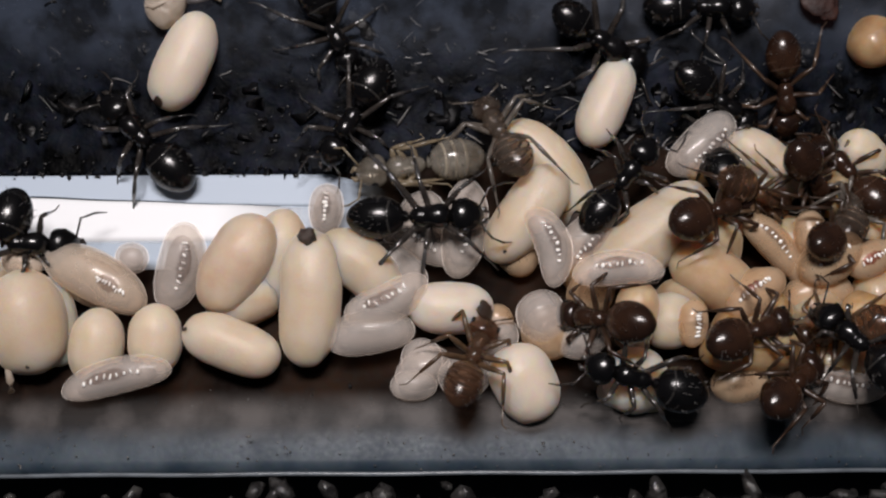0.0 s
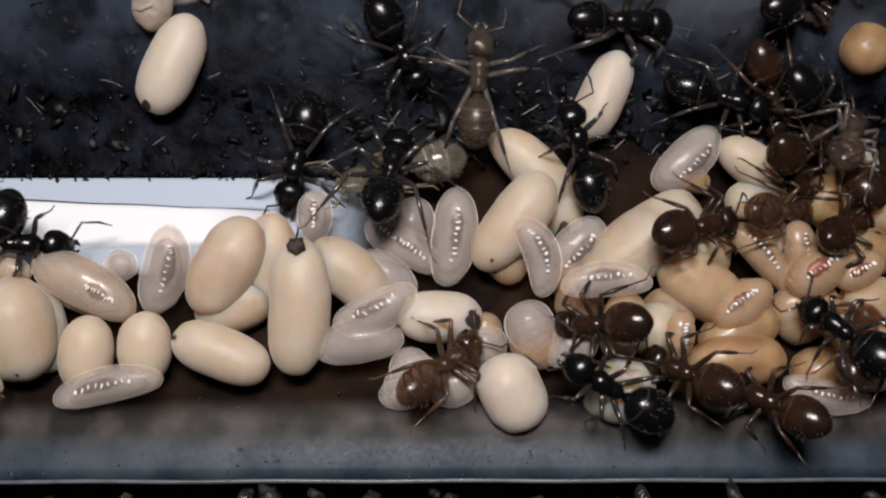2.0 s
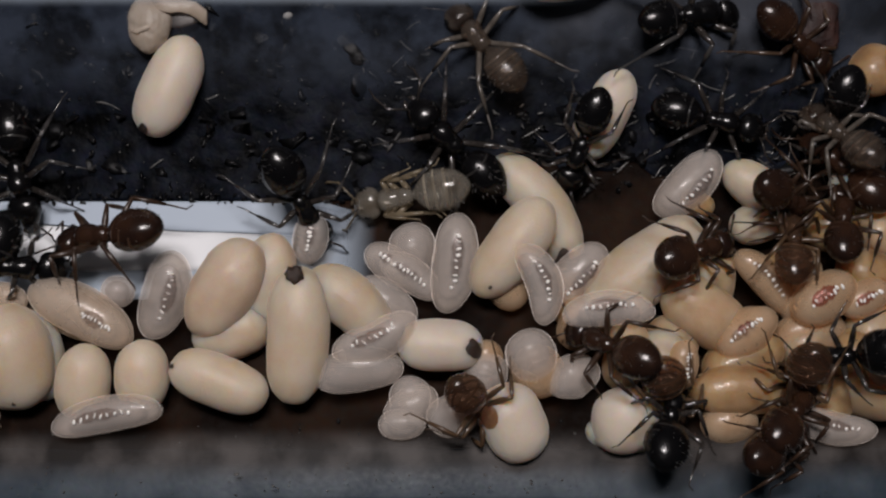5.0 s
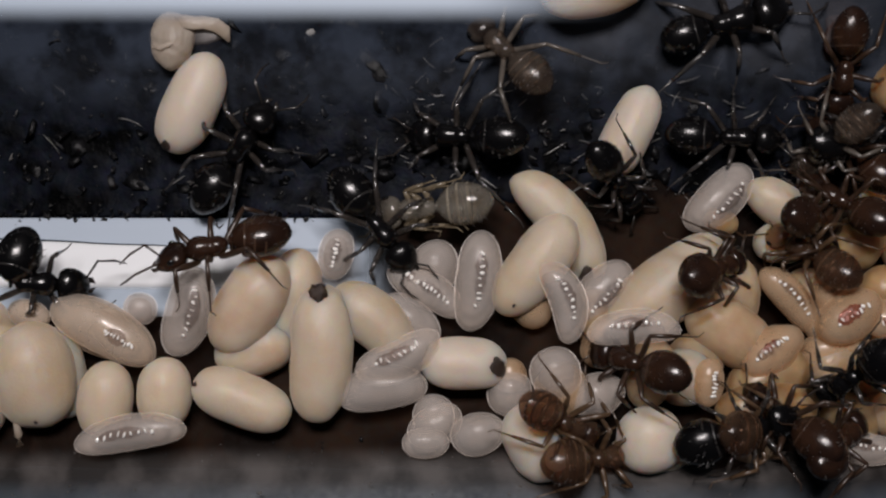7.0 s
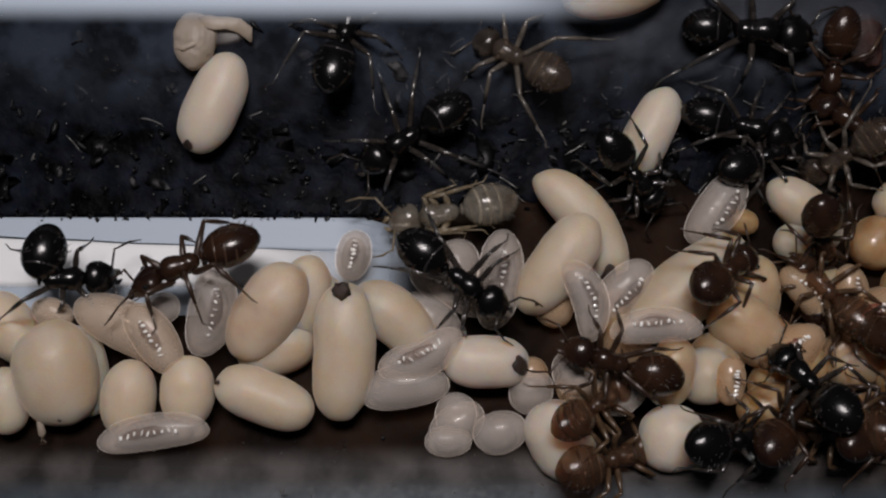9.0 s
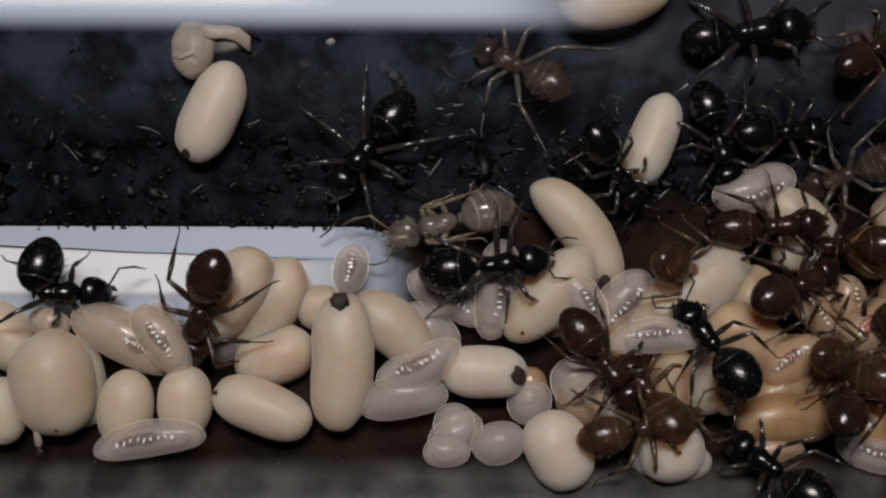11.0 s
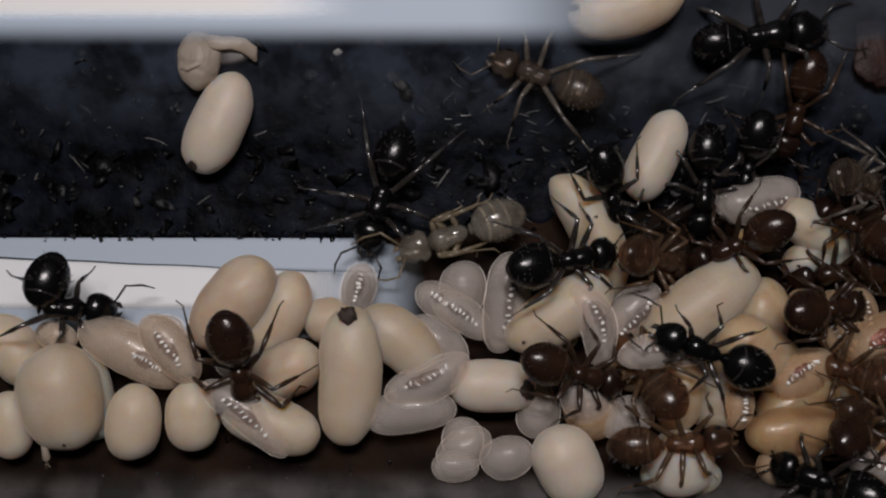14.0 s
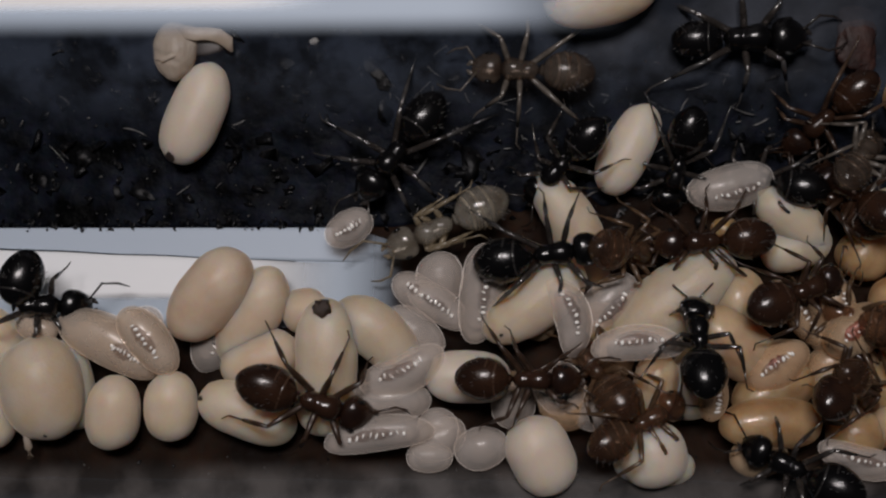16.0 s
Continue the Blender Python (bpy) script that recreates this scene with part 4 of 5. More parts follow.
def motions():
    shift(carried_c9, [(0, 4.0, 0.95, 1.2, -54), (3.5, 3.85, 0.8, 1.2, -53), (7, 3.8, 0.8, 1.2, -53), (9, 3.87, 0.83, 1.2, -53), (11.5, 3.77, 0.85, 1.2, -56), (12.5, 3.88, 1.25, 1.2, -65), (13.5, 3.82, 1.3, 1.2, -65), (16, 3.95, 0.95, 1.2, -65)])
    shift(carried_c10, [(0, 3.26, -0.37, 1.9, -128), (3.5, 3.14, -0.35, 1.9, -128), (7, 3.07, -0.35, 1.9, -127), (9, 3.11, -0.34, 1.9, -127), (11.5, 2.79, -1.22, 1.9, -139), (12.5, 2.93, -1.32, 1.9, -149), (13.5, 2.88, -1.24, 1.9, -150), (16, 2.88, -1.12, 1.9, -144)])
    shift(carried_b, [(0, 6.27, 3.75, 0.9, -113), (0.5, 6.27, 3.84, 0.9, -117), (1, 6.36, 4.22, 0.9, -121), (1.5, 6.41, 4.2, 0.9, -118), (2, 6.49, 4.23, 0.9, -114), (2.5, 6.39, 4.12, 0.9, -117), (3, 6.38, 4.24, 0.9, -118), (3.5, 6.45, 4.55, 0.9, -118), (6, 6.43, 4.29, 0.9, -115), (6.5, 6.42, 4.34, 0.9, -114), (7, 6.49, 4.39, 0.9, -116), (9, 6.5, 4.34, 0.9, -116), (11.5, 6.65, 4.43, 0.9, -110), (12, 6.53, 4.33, 0.9, -113), (12.5, 6.51, 4.3, 0.9, -115), (13, 6.43, 4.22, 0.9, -115), (14.5, 6.43, 4.25, 0.9, -115), (15, 6.26, 4.15, 0.9, -117), (15.5, 6.23, 4.12, 0.9, -117), (16, 6.23, 4.06, 0.9, -117)])
    shift(carried_p1a, [(0, -6.68, -2.03, 1.9, -118), (3.5, -6.69, -1.76, 1.9, -118), (7, -6.6, -1.66, 1.9, -120), (8.5, -6.65, -1.9, 1.9, -120), (9, -6.75, -1.95, 1.9, -120), (11.5, -8.09, -0.94, 1.9, -125), (16, -8.16, -0.89, 1.9, -126)])
    shift(carried_p1b, [(0, -5.49, -1.96, 1.1, -106), (3.5, -5.52, -1.78, 1.1, -106), (7, -5.4, -1.6, 1.1, -108), (8.5, -5.6, -1.75, 1.1, -110), (9, -5.8, -1.85, 1.1, -110), (11.5, -6.76, -1.47, 1.1, -119), (16, -6.81, -1.68, 1.1, -119)])
    shift(carried_l26, [(0, -11.83, -2.87, 0.9, -25), (7.5, -11.83, -2.87, 0.9, -25), (9, -10.4, -2.89, 2.2, -55), (12.5, -10, -2.43, 2.4, -51), (16, -10, -2.43, 2.4, -51)])
    shift(carried_slug, [(0, -10.2, -5.95, 1.9, 13), (7, -10.07, -5.94, 1.9, 9), (9, -10.08, -5.98, 1.9, 8), (11.5, -10.13, -5.83, 1.9, 9), (12.5, -9.88, -5.75, 1.9, 6), (13, -9.34, -5.68, 1.9, 15), (13.5, -9.68, -5.43, 1.9, 8), (14, -7.45, -4.67, 1.9, -40), (14.5, -7.8, -5.25, 2.2, -86, 38), (15, -5.2, -4.71, 1.9, -35), (15.5, -3.03, -4.31, 1.9, -8), (16, -2.2, -5.5, 1.9, 8)])
    shift(carried_l1m, [(0, -8.83, -2.11, 1.7, -103), (3.5, -9.05, -1.9, 1.7, -103), (6, -8.82, -1.92, 1.7, -108), (7, -8.87, -1.89, 1.7, -106), (9, -8.86, -1.95, 1.7, -102), (11.5, -8.24, -1.89, 0.6, -103), (16, -8.35, -2.16, 0.6, -105)])
    shift(carried_lm18, [(0, 9.51, 2.26, 1.3, -138), (1.5, 9.48, 1.91, 1.3, -142), (2.5, 9.12, 2.05, 1.3, -132), (3.5, 9.07, 1.86, 1.3, -133), (7, 9.46, 2.08, 1.3, -135), (8, 9.1, 2.01, 1.3, -133), (9, 8.65, 1.67, 1.3, -126), (11.5, 10.31, 2.96, 1.3, -166), (12, 9.92, 2.8, 1.3, -166), (13, 9.82, 2.77, 1.3, -165), (14.5, 9.97, 2.89, 1.3, -168), (15, 10, 3.02, 1.3, -169), (15.5, 9.95, 3.1, 1.3, -168), (16, 9.69, 2.92, 1.3, -166)])
    shift(carried_l24, [(0, -3.77, -0.13, 1.4, -94), (2.5, -3.82, -0.14, 1.4, -90), (3.5, -3.92, -0.05, 1.4, -100), (6, -3.9, -0.02, 1.4, -99), (7, -3.82, 0, 1.4, -102), (9, -3.96, -0.06, 1.4, -102), (12, -4, -0.21, 1.4, -103), (12.5, -3.96, -0.2, 1.4, -103), (13, -3.99, -0.45, 1.4, -105), (14, -3.98, -0.43, 1.4, -104), (14.5, -4.03, 0.5, 1.4, -122), (15, -3.69, 0.33, 1.4, -126), (15.5, -4.41, 2.19, 1.4, -162), (16, -3.52, 1.37, 1.4, -150)])
    march(worker_n1, 0, [(0, -14.04, -1.35, 2.8, -2, 25), (3.5, -13.83, -1.01, 2.8, -4, 25), (7, -14.03, -0.93, 2.8, -4, 25), (9, -13.89, -0.89, 2.8, 2, 25), (11.5, -14.0, -1.05, 2.8, -2, 25), (12.5, -14.08, -1.1, 2.8, -2, 25), (14.5, -13.99, -1.03, 2.8, -4, 25), (16, -14.14, -1.18, 2.8, -4, 25)])
    march(worker_n2, 0, [(0, -10.16, 2.33, 1.1, 134), (0.5, -12.99, 4.58, 1.1, 134), (1, -15.99, 6.5, 1.1, 132, 22), (1.5, -18.84, 7.72, 1.1, 141, 26), (3.7, -20.19, 7.6, 1.1, 161, 26), (16, -22.02, 8.28, 1.1, 162, 26)])
    march(worker_n3, 0, [(0, -2.67, 3.43, 1.3, -120), (0.5, -3.21, 3.54, 1.3, -120), (1, -4.21, 2.39, 1.3, -98), (1.5, -4.41, 2.19, 1.3, -107, 22), (2, -4.32, 2.22, 1.3, -102), (2.5, -4.11, 2.27, 2.4, -88), (3, -4.61, 1.87, 2.4, -95, 39), (3.5, -5.09, 1.37, 2.4, -106, 47), (6, -2.73, 1.32, 2.4, -45, 29), (6.5, -2.14, 1.17, 2.4, -52, 23), (7, -2.46, 1.21, 2.4, -52), (7.5, -2.13, 0.99, 2.4, -46), (8, -1.67, 0.84, 2.4, -43, 25), (8.5, -0.95, -0.12, 2.4, -45, 23), (9, -0.5, -0.63, 3.2, -36), (11.5, 1.41, 0.1, 3.2, 10), (12, 2.55, 0.26, 3.2, -2), (12.5, 3.13, 0.33, 3.2, -6), (13, 2.91, 0.75, 3.2, 6, 24), (13.5, 2.85, 0.79, 3.2, 7, 28), (14, 2.92, 0.53, 3.2, 9, 28), (14.5, 3.17, 0.64, 3.2, 17), (15, 3, 0.56, 3.2, 13, 27), (15.5, 3.02, 0.62, 3.2, 12), (16, 2.93, 0.44, 3.2, 8)])
    march(worker_n4, 0, [(0, -0.59, -0.56, 3, 1), (0.5, -1.14, 0.13, 3, 28, 24), (1, -1.39, 0.81, 3, 66, 48), (1.5, -1.28, 0.98, 3, 75, 42), (2, -1.04, 1.23, 3, 77, 43), (2.5, -1.33, 1.56, 3, 85, 35), (3, -1.65, 1.76, 3, 102, 34), (3.5, -1.9, 2.27, 3, 95), (6, 3.09, 3.21, 1.3, 159), (6.5, 2.67, 3.53, 1.3, 154, 26), (7, 0.83, 4.12, 1.3, 176, 24), (7.5, 0.19, 4.34, 1.3, 180), (8, 0.16, 4.42, 1.3, 183), (8.5, -0.41, 4.34, 1.3, 190, 26), (9, -1.7, 4.25, 1.3, 213), (11.5, -3.28, 4.16, 1.3, 235), (12, -3.34, 3.89, 1.3, 243, 26), (12.5, -3.22, 3.53, 1.3, 242), (13, -3.1, 3.23, 1.3, 251), (13.5, -3.06, 3.37, 1.3, 248), (14, -3.05, 3.07, 1.3, 253), (14.5, -2.75, 4.16, 1.3, 241), (15, -2.85, 3.72, 1.3, 254), (15.5, -2.51, 4.61, 1.3, 228), (16, -1.62, 4.18, 1.3, 232)])
    march(worker_n9, 0, [(0, 2.45, 2.32, 2.5, 114, 39), (0.5, 2.28, 2.97, 2.5, 115, 33), (1, 2.36, 3.23, 2.5, 105), (1.5, 1.89, 3.6, 2.5, 81, 26), (2, 1.98, 4.16, 2.5, 87), (2.5, 2.1, 5.48, 2.5, 97), (3, 2.35, 5.58, 2.5, 98), (3.5, 2.05, 5.83, 1.4, 112), (6, 2.37, 6.74, 1.4, 131, 26), (7, 2.26, 6.9, 1.4, 133, 26), (8, 2.04, 6.97, 1.4, 142, 26), (9, 1.94, 6.73, 1.4, 148, 26), (11.5, 2.02, 6.76, 1.4, 148, 26), (12.5, 2.31, 6.7, 1.4, 139), (13.5, 2.72, 6.69, 1.4, 159), (14.5, 2.51, 6.82, 1.4, 157, 22), (15, 2.87, 6.64, 1.4, 176), (15.5, 3.03, 6.65, 1.4, 178), (16, 2.97, 6.69, 1.4, 177)])
    march(worker_n10, 0, [(0, -0.32, 1.45, 1.6, -172), (1.5, -0.6, 1.52, 1.6, -168), (3.5, -0.33, 1.31, 1.6, -166, 25), (7, -0.37, 1.62, 1.6, -174, 26), (9, -0.35, 1.47, 1.6, -169), (12.5, -0.37, 1.51, 1.6, -164), (14.5, -0.22, 1.51, 1.6, -160), (16, 0.01, 1.49, 1.6, -155)])
    march(worker_n11, 0, [(0, 6.39, 0.46, 2.6, 53), (0.5, 6.17, 0.62, 2.6, 79, 32), (1, 5.77, 1.03, 2.6, 102), (1.5, 5.75, 1.6, 2.6, 109), (2, 5.57, 1.8, 2.6, 105), (2.5, 5.95, 1.74, 2.6, 103), (3, 5.39, 2.15, 2.6, 140, 28), (3.5, 4.82, 2.82, 2, 175), (4.75, 5.43, 3.28, 2, 239, 26), (6, 5.93, 3.47, 2, 302, 37), (6.5, 5.89, 2.54, 2, 315, 41), (7, 5.91, 2.6, 2, 315, 44), (7.5, 5.82, 2.74, 2, 313, 39), (8, 5.79, 2.57, 2, 315, 41), (8.5, 5.59, 2.96, 2, 309, 43), (9, 5.71, 2.83, 2, 313, 30), (11.5, 5.04, 3.37, 2, 305, 31), (12, 4.95, 3.23, 2, 299, 39), (12.5, 4.98, 2.94, 2, 290, 33), (13, 4.82, 2.66, 2, 285, 35), (13.5, 4.8, 2.76, 2, 289, 36), (14, 4.72, 2.77, 2, 287, 34), (14.5, 4.71, 2.84, 2, 293, 36), (15, 4.58, 3.65, 2, 275), (15.5, 4.05, 3.8, 2, 233), (16, 3.98, 3.59, 2, 228, 25)])
    march(worker_n12, 0, [(0, 9.38, -0.48, 3.3, 19, 31), (0.5, 9.26, -0.47, 3.3, 29, 37), (1, 9.34, -0.43, 3.3, 20, 24), (1.5, 9.22, -0.62, 3.3, 8, 27), (2, 9.18, -0.61, 3.3, 10, 34), (2.5, 9.1, -0.56, 3.3, 2, 31), (3, 9.11, -0.35, 3.3, 10, 35), (3.5, 9.25, -0.57, 3.3, 15, 26), (6, 8.86, -0.48, 3.3, 11, 48), (7, 8.82, -0.49, 3.3, 14, 48), (8, 8.71, -0.56, 3.3, 15, 45), (9, 8.47, -0.62, 3.3, 27, 44), (11.5, 11.14, -0.77, 3.3, 19, 26), (12, 11.17, -0.96, 3.3, 13, 34), (12.5, 11.38, -1.39, 3.3, -2, 29), (13, 11.63, -0.91, 3.3, 5, 38), (13.5, 11.45, -0.73, 3.3, 3, 33), (14, 11.42, -1.01, 3.3, 3, 35), (14.5, 11.5, -0.99, 3.3, 5, 36), (15, 11.52, -1.37, 3.3, -27, 38), (15.5, 11.51, -0.69, 3.3, 23, 25), (16, 11.25, -0.76, 3.3, 18, 25)])
    march(worker_n14, 0, [(0, 13.54, -4.91, 3.7, 131, 35), (3.5, 13.69, -3.79, 3.7, 156, 47), (7, 12.9, -3.71, 3.7, 225, 48), (8, 11.91, -3.93, 3.7, 177, 48), (9, 10.8, -4.14, 3.7, 128, 48), (11.5, 7.55, -2.49, 3.7, 123, 34), (12, 7.43, -2.52, 3.7, 119, 32), (12.5, 7.33, -2.28, 3.7, 121, 22), (13, 7.58, -2.11, 3.7, 116, 36), (13.5, 7.7, -2.04, 3.7, 123, 37), (14, 7.63, -2.42, 3.7, 159), (14.5, 7.28, -2.3, 3.7, 165), (15, 8.23, -2.78, 3.7, 127, 26), (15.5, 8.48, -2.58, 3.7, 108, 42), (16, 7.98, -2.33, 3.7, 87, 46)])
    march(worker_n15, 0, [(0, 6.83, -5.94, 2.9, 164), (0.5, 6.63, -6.05, 2.9, 160), (1, 6.62, -6, 2.9, 154), (1.5, 6.51, -6.07, 2.9, 151), (2, 6.37, -5.92, 2.9, 149), (2.5, 6.53, -5.77, 2.9, 149), (3, 6.7, -5.66, 2.9, 144), (3.5, 6.75, -5.66, 2.9, 139, 34), (4.75, 7.52, -5.78, 2.9, 81, 47), (6, 8.95, -5.75, 2.9, 23, 48), (6.5, 8.95, -6.09, 2.9, 16, 31), (7, 9.1, -5.57, 2.9, 16), (7.5, 9.2, -5.67, 2.9, 20), (8, 9.15, -5.81, 2.9, 28, 35), (8.5, 8.95, -6.02, 2.9, 25), (9, 8.3, -5.86, 2.9, 0, 34), (9.83, 8.5, -6.25, 2.9, 57, 36), (10.67, 9.33, -6.46, 2.9, 114, 38), (11.5, 10.07, -6.49, 2.9, 171, 40), (12.5, 9.97, -6.3, 2.9, 169, 46), (13.5, 10.8, -6.34, 2.9, 169, 46), (14.5, 11.02, -6.28, 2.9, 161, 38), (15, 10.91, -6.37, 2.9, 161, 30), (16, 11.08, -6.18, 2.9, 158, 32)])
    march(worker_n16, 0, [(0, 5.52, -3.99, 3.3, 173, 48), (0.5, 5.56, -3.75, 3.3, 170, 48), (1, 5.85, -3.79, 3.3, 160, 48), (1.5, 5.93, -3.8, 3.3, 167, 48), (2, 5.84, -3.75, 3.3, 187, 48), (2.5, 5.7, -3.5, 3.3, 174, 48), (3, 6, -3.47, 3.3, 166, 48), (3.5, 5.78, -3.5, 3.3, 160, 48), (6, 6.32, -3.51, 3.3, 158, 48), (6.5, 6.25, -3.64, 3.3, 160, 48), (7, 6.18, -3.46, 3.3, 166, 48), (7.5, 5.88, -3.52, 3.3, 164, 43), (8, 5.81, -3.59, 3.3, 170, 42), (8.5, 5.51, -3.53, 3.3, 159), (9, 5.01, -3.55, 3.3, 164), (9.83, 4.85, -3.19, 3.3, 221), (10.67, 4.49, -3, 3.3, 277), (11.5, 4.16, -3.07, 3.3, 334), (12, 4.1, -3.06, 3.3, 334), (12.5, 3.94, -2.85, 3.3, 339, 32), (13.5, 3.63, -3.14, 3.3, 337, 25), (14, 3.15, -2.97, 3.3, 341, 26), (14.5, 2.98, -2.99, 3.3, 336, 34), (15, 3.01, -3, 3.3, 336, 42), (15.5, 2.6, -2.95, 3.3, 351, 25), (16, 2.2, -3.41, 3.3, 359)])
    march(worker_n17, 0, [(0, 1.31, -5.26, 2.8, 66, 46), (0.5, 0.84, -5.28, 2.8, 46, 47), (1, 0.46, -5.35, 2.8, 33, 25), (1.5, 0.35, -5.22, 2.8, 25, 26), (2, 0.67, -5.14, 2.8, 35, 39), (2.5, 1.12, -4.73, 2.8, 60, 48), (3.5, 1.1, -5.21, 2.8, 54, 48), (4.33, 1.48, -5.32, 2.8, -4, 48), (5.17, 2.04, -5.45, 2.8, -61, 48), (6, 2.69, -5.74, 2.8, -119, 48), (6.25, 3.11, -5.45, 2.8, -67, 48), (6.5, 3.57, -5.29, 2.8, -14, 38), (7, 3.69, -5.23, 2.8, -33, 40), (8, 3.77, -4.96, 2.8, 7, 42), (9, 4.01, -4.87, 2.8, 25, 41), (11.5, 5.73, -5.26, 2.8, 10), (12, 5.94, -5.14, 2.8, 7, 25), (13, 6.17, -5, 2.8, 15), (14, 6.11, -5.2, 2.8, 4), (14.5, 6.42, -5.14, 2.8, 18), (15, 6.29, -5.24, 2.8, 16, 41), (15.5, 6.11, -4.75, 2.8, 12), (16, 6.03, -4.89, 2.8, 23, 28)])
    march(worker_n18, 50, [(0, -17.98, -1.42, 3.2, -176, 27), (3.7, -16.86, 0.22, 3.2, -176, 27), (4.8, -11.36, 0.05, 3.2, -172, 27), (6, -7.69, 0.17, 3.2, -170, 26), (6.5, -7.79, 0.19, 3.2, -172), (7, -7.21, 0.29, 3.2, -166), (7.5, -7.69, 0.1, 3.2, -159), (8, -7.71, 0.08, 3.2, -161), (8.5, -8.28, -0.52, 3.2, -156), (9, -8.87, -0.27, 3.2, -156), (11.5, -8.49, -2.19, 3.2, -106, 33, 8), (12.5, -8.67, -3.63, 3.2, -130, 15, 8), (13, -8.2, -3.84, 3.2, -129, 20, 8), (13.5, -7.97, -3.43, 3.2, -144, 36, 8), (14, -7.51, -2.88, 3.2, -82, 35, 8), (14.5, -7.74, -3.03, 3.2, -96, 35, 8), (15, -7.16, -2.81, 3.2, -18, 50, 8), (15.5, -5.65, -3.19, 3.2, -12, 15, 8), (16, -4.55, -4.02, 3.2, -20, 15, 8)])
    march(worker_n19, 0, [(0, -22.83, 1.29, 1.3, -172), (3.7, -20.51, 2.53, 1.3, -172), (4.47, -16.72, 2.67, 1.3, -118), (5.23, -13.06, 2.56, 1.3, -63), (6, -9.27, 2.2, 1.3, -9), (6.5, -8.84, 2.37, 1.3, 16), (7, -7.43, 3.3, 1.3, 55), (7.5, -6.69, 3.72, 1.3, 47), (8, -6.4, 4.11, 1.3, 50), (8.5, -5.16, 5.7, 1.3, 67, 26), (9, -4.23, 7.41, 1.3, 76, 26), (10.5, -3.39, 15.07, 1.3, 86, 26), (11.5, -2.46, 18.97, 1.3, 86, 26), (16, -2.22, 18.52, 1.3, 81, 26)])
    march(worker_n20, 0, [(0, -3.58, 6.53, 1.1, -64, 26), (0.25, -3.85, 6.76, 1.1, 2, 26), (0.5, -3.8, 7, 1.1, 69, 26), (1, -1.96, 6.66, 1.1, 102, 26), (1.17, -1.95, 6.49, 1.1, 43, 26), (1.33, -1.75, 6.49, 1.1, -17, 26), (1.5, -1.3, 6.42, 1.1, -77, 26), (2, -0.81, 5.96, 1.1, -60, 25), (2.2, -0.5, 6.6, 1.1, 10, 10), (2.4, -0.2, 8.0, 1.1, 80, -5), (3, 0.1, 13.0, 1.1, 90, -10), (16, 0.2, 14.5, 1.1, 90, -10)])
    march(worker_n21, 0, [(0, 5.84, 6.03, 1.2, -30, 26), (0.5, 5.77, 6.24, 1.2, -13), (1, 6.19, 6.18, 1.2, -10, 26), (1.5, 6.68, 6.75, 1.2, 0, 26), (2, 6.84, 6.72, 1.2, 2, 26), (2.5, 7.01, 7, 1.2, 22), (3, 7.33, 7.43, 1.2, 20), (3.5, 7.89, 7.58, 1.2, 20, 24), (6, 9.27, 7.63, 1.2, 8, 26), (7, 9.26, 7.82, 1.2, 15), (7.5, 9.17, 7.8, 1.2, 13, 26), (9, 9.36, 7.73, 1.2, -5), (11.5, 9.34, 7.96, 1.2, 8), (12.5, 9.54, 8.01, 1.2, 6), (14, 9.34, 8.11, 1.2, 7), (14.5, 9.25, 8.14, 1.2, 6), (16, 9.45, 7.7, 1.2, 1)])
    march(worker_n22, 0, [(0, 10.22, 3.78, 1.3, -34, 23), (1.5, 10.73, 3.97, 1.3, -23), (2, 10.57, 4.11, 1.3, -16), (2.5, 10.05, 4.43, 1.3, -13, 26), (3, 10.19, 4.22, 1.3, -13, 26), (3.5, 10.15, 4.09, 1.3, -14), (6, 9.89, 4.18, 1.3, -13), (7, 9.72, 4.1, 1.3, -3), (8, 9.67, 4.46, 1.3, -2), (9, 9.51, 4.55, 1.3, -15), (11.5, 8.62, 4.44, 1.3, -85), (12.5, 8.1, 3.43, 1.3, -97), (13, 7.97, 3.26, 1.3, -95, 26), (14.5, 8.25, 3.48, 1.3, -92), (15, 8.34, 4.18, 1.3, -92), (15.5, 8.2, 3.81, 1.3, -108), (16, 7.99, 3.62, 1.3, -102, 26)])
    march(worker_n23, 0, [(0, 12.66, 4.28, 1.2, -80, 26), (0.5, 12.53, 4.33, 1.2, -84, 26), (1, 12.42, 4.08, 1.2, -80, 23), (1.5, 12.58, 4.2, 1.2, -76, 26), (2, 12.45, 4.33, 1.2, -68, 26), (2.5, 12.14, 4.25, 1.2, -97, 26), (3, 12.48, 7, 1.2, -29, 26), (3.5, 12.51, 6.72, 1.2, -40, 26), (6, 13.58, 6.96, 1.2, -32, 26), (7, 13.93, 6.66, 1.2, -90, 26), (9, 12.87, 6.67, 1.2, -95, 26), (10.25, 13.49, 7.15, 1.2, -25, 26), (11.5, 14.42, 7.48, 1.2, 45, 26), (12, 14.18, 7.33, 1.2, -1, 26), (12.5, 14.09, 7.18, 1.2, -47, 26), (14, 11.33, 5.92, 1.2, -101, 26), (16, 13.14, 5.23, 1.2, -135, 26)])
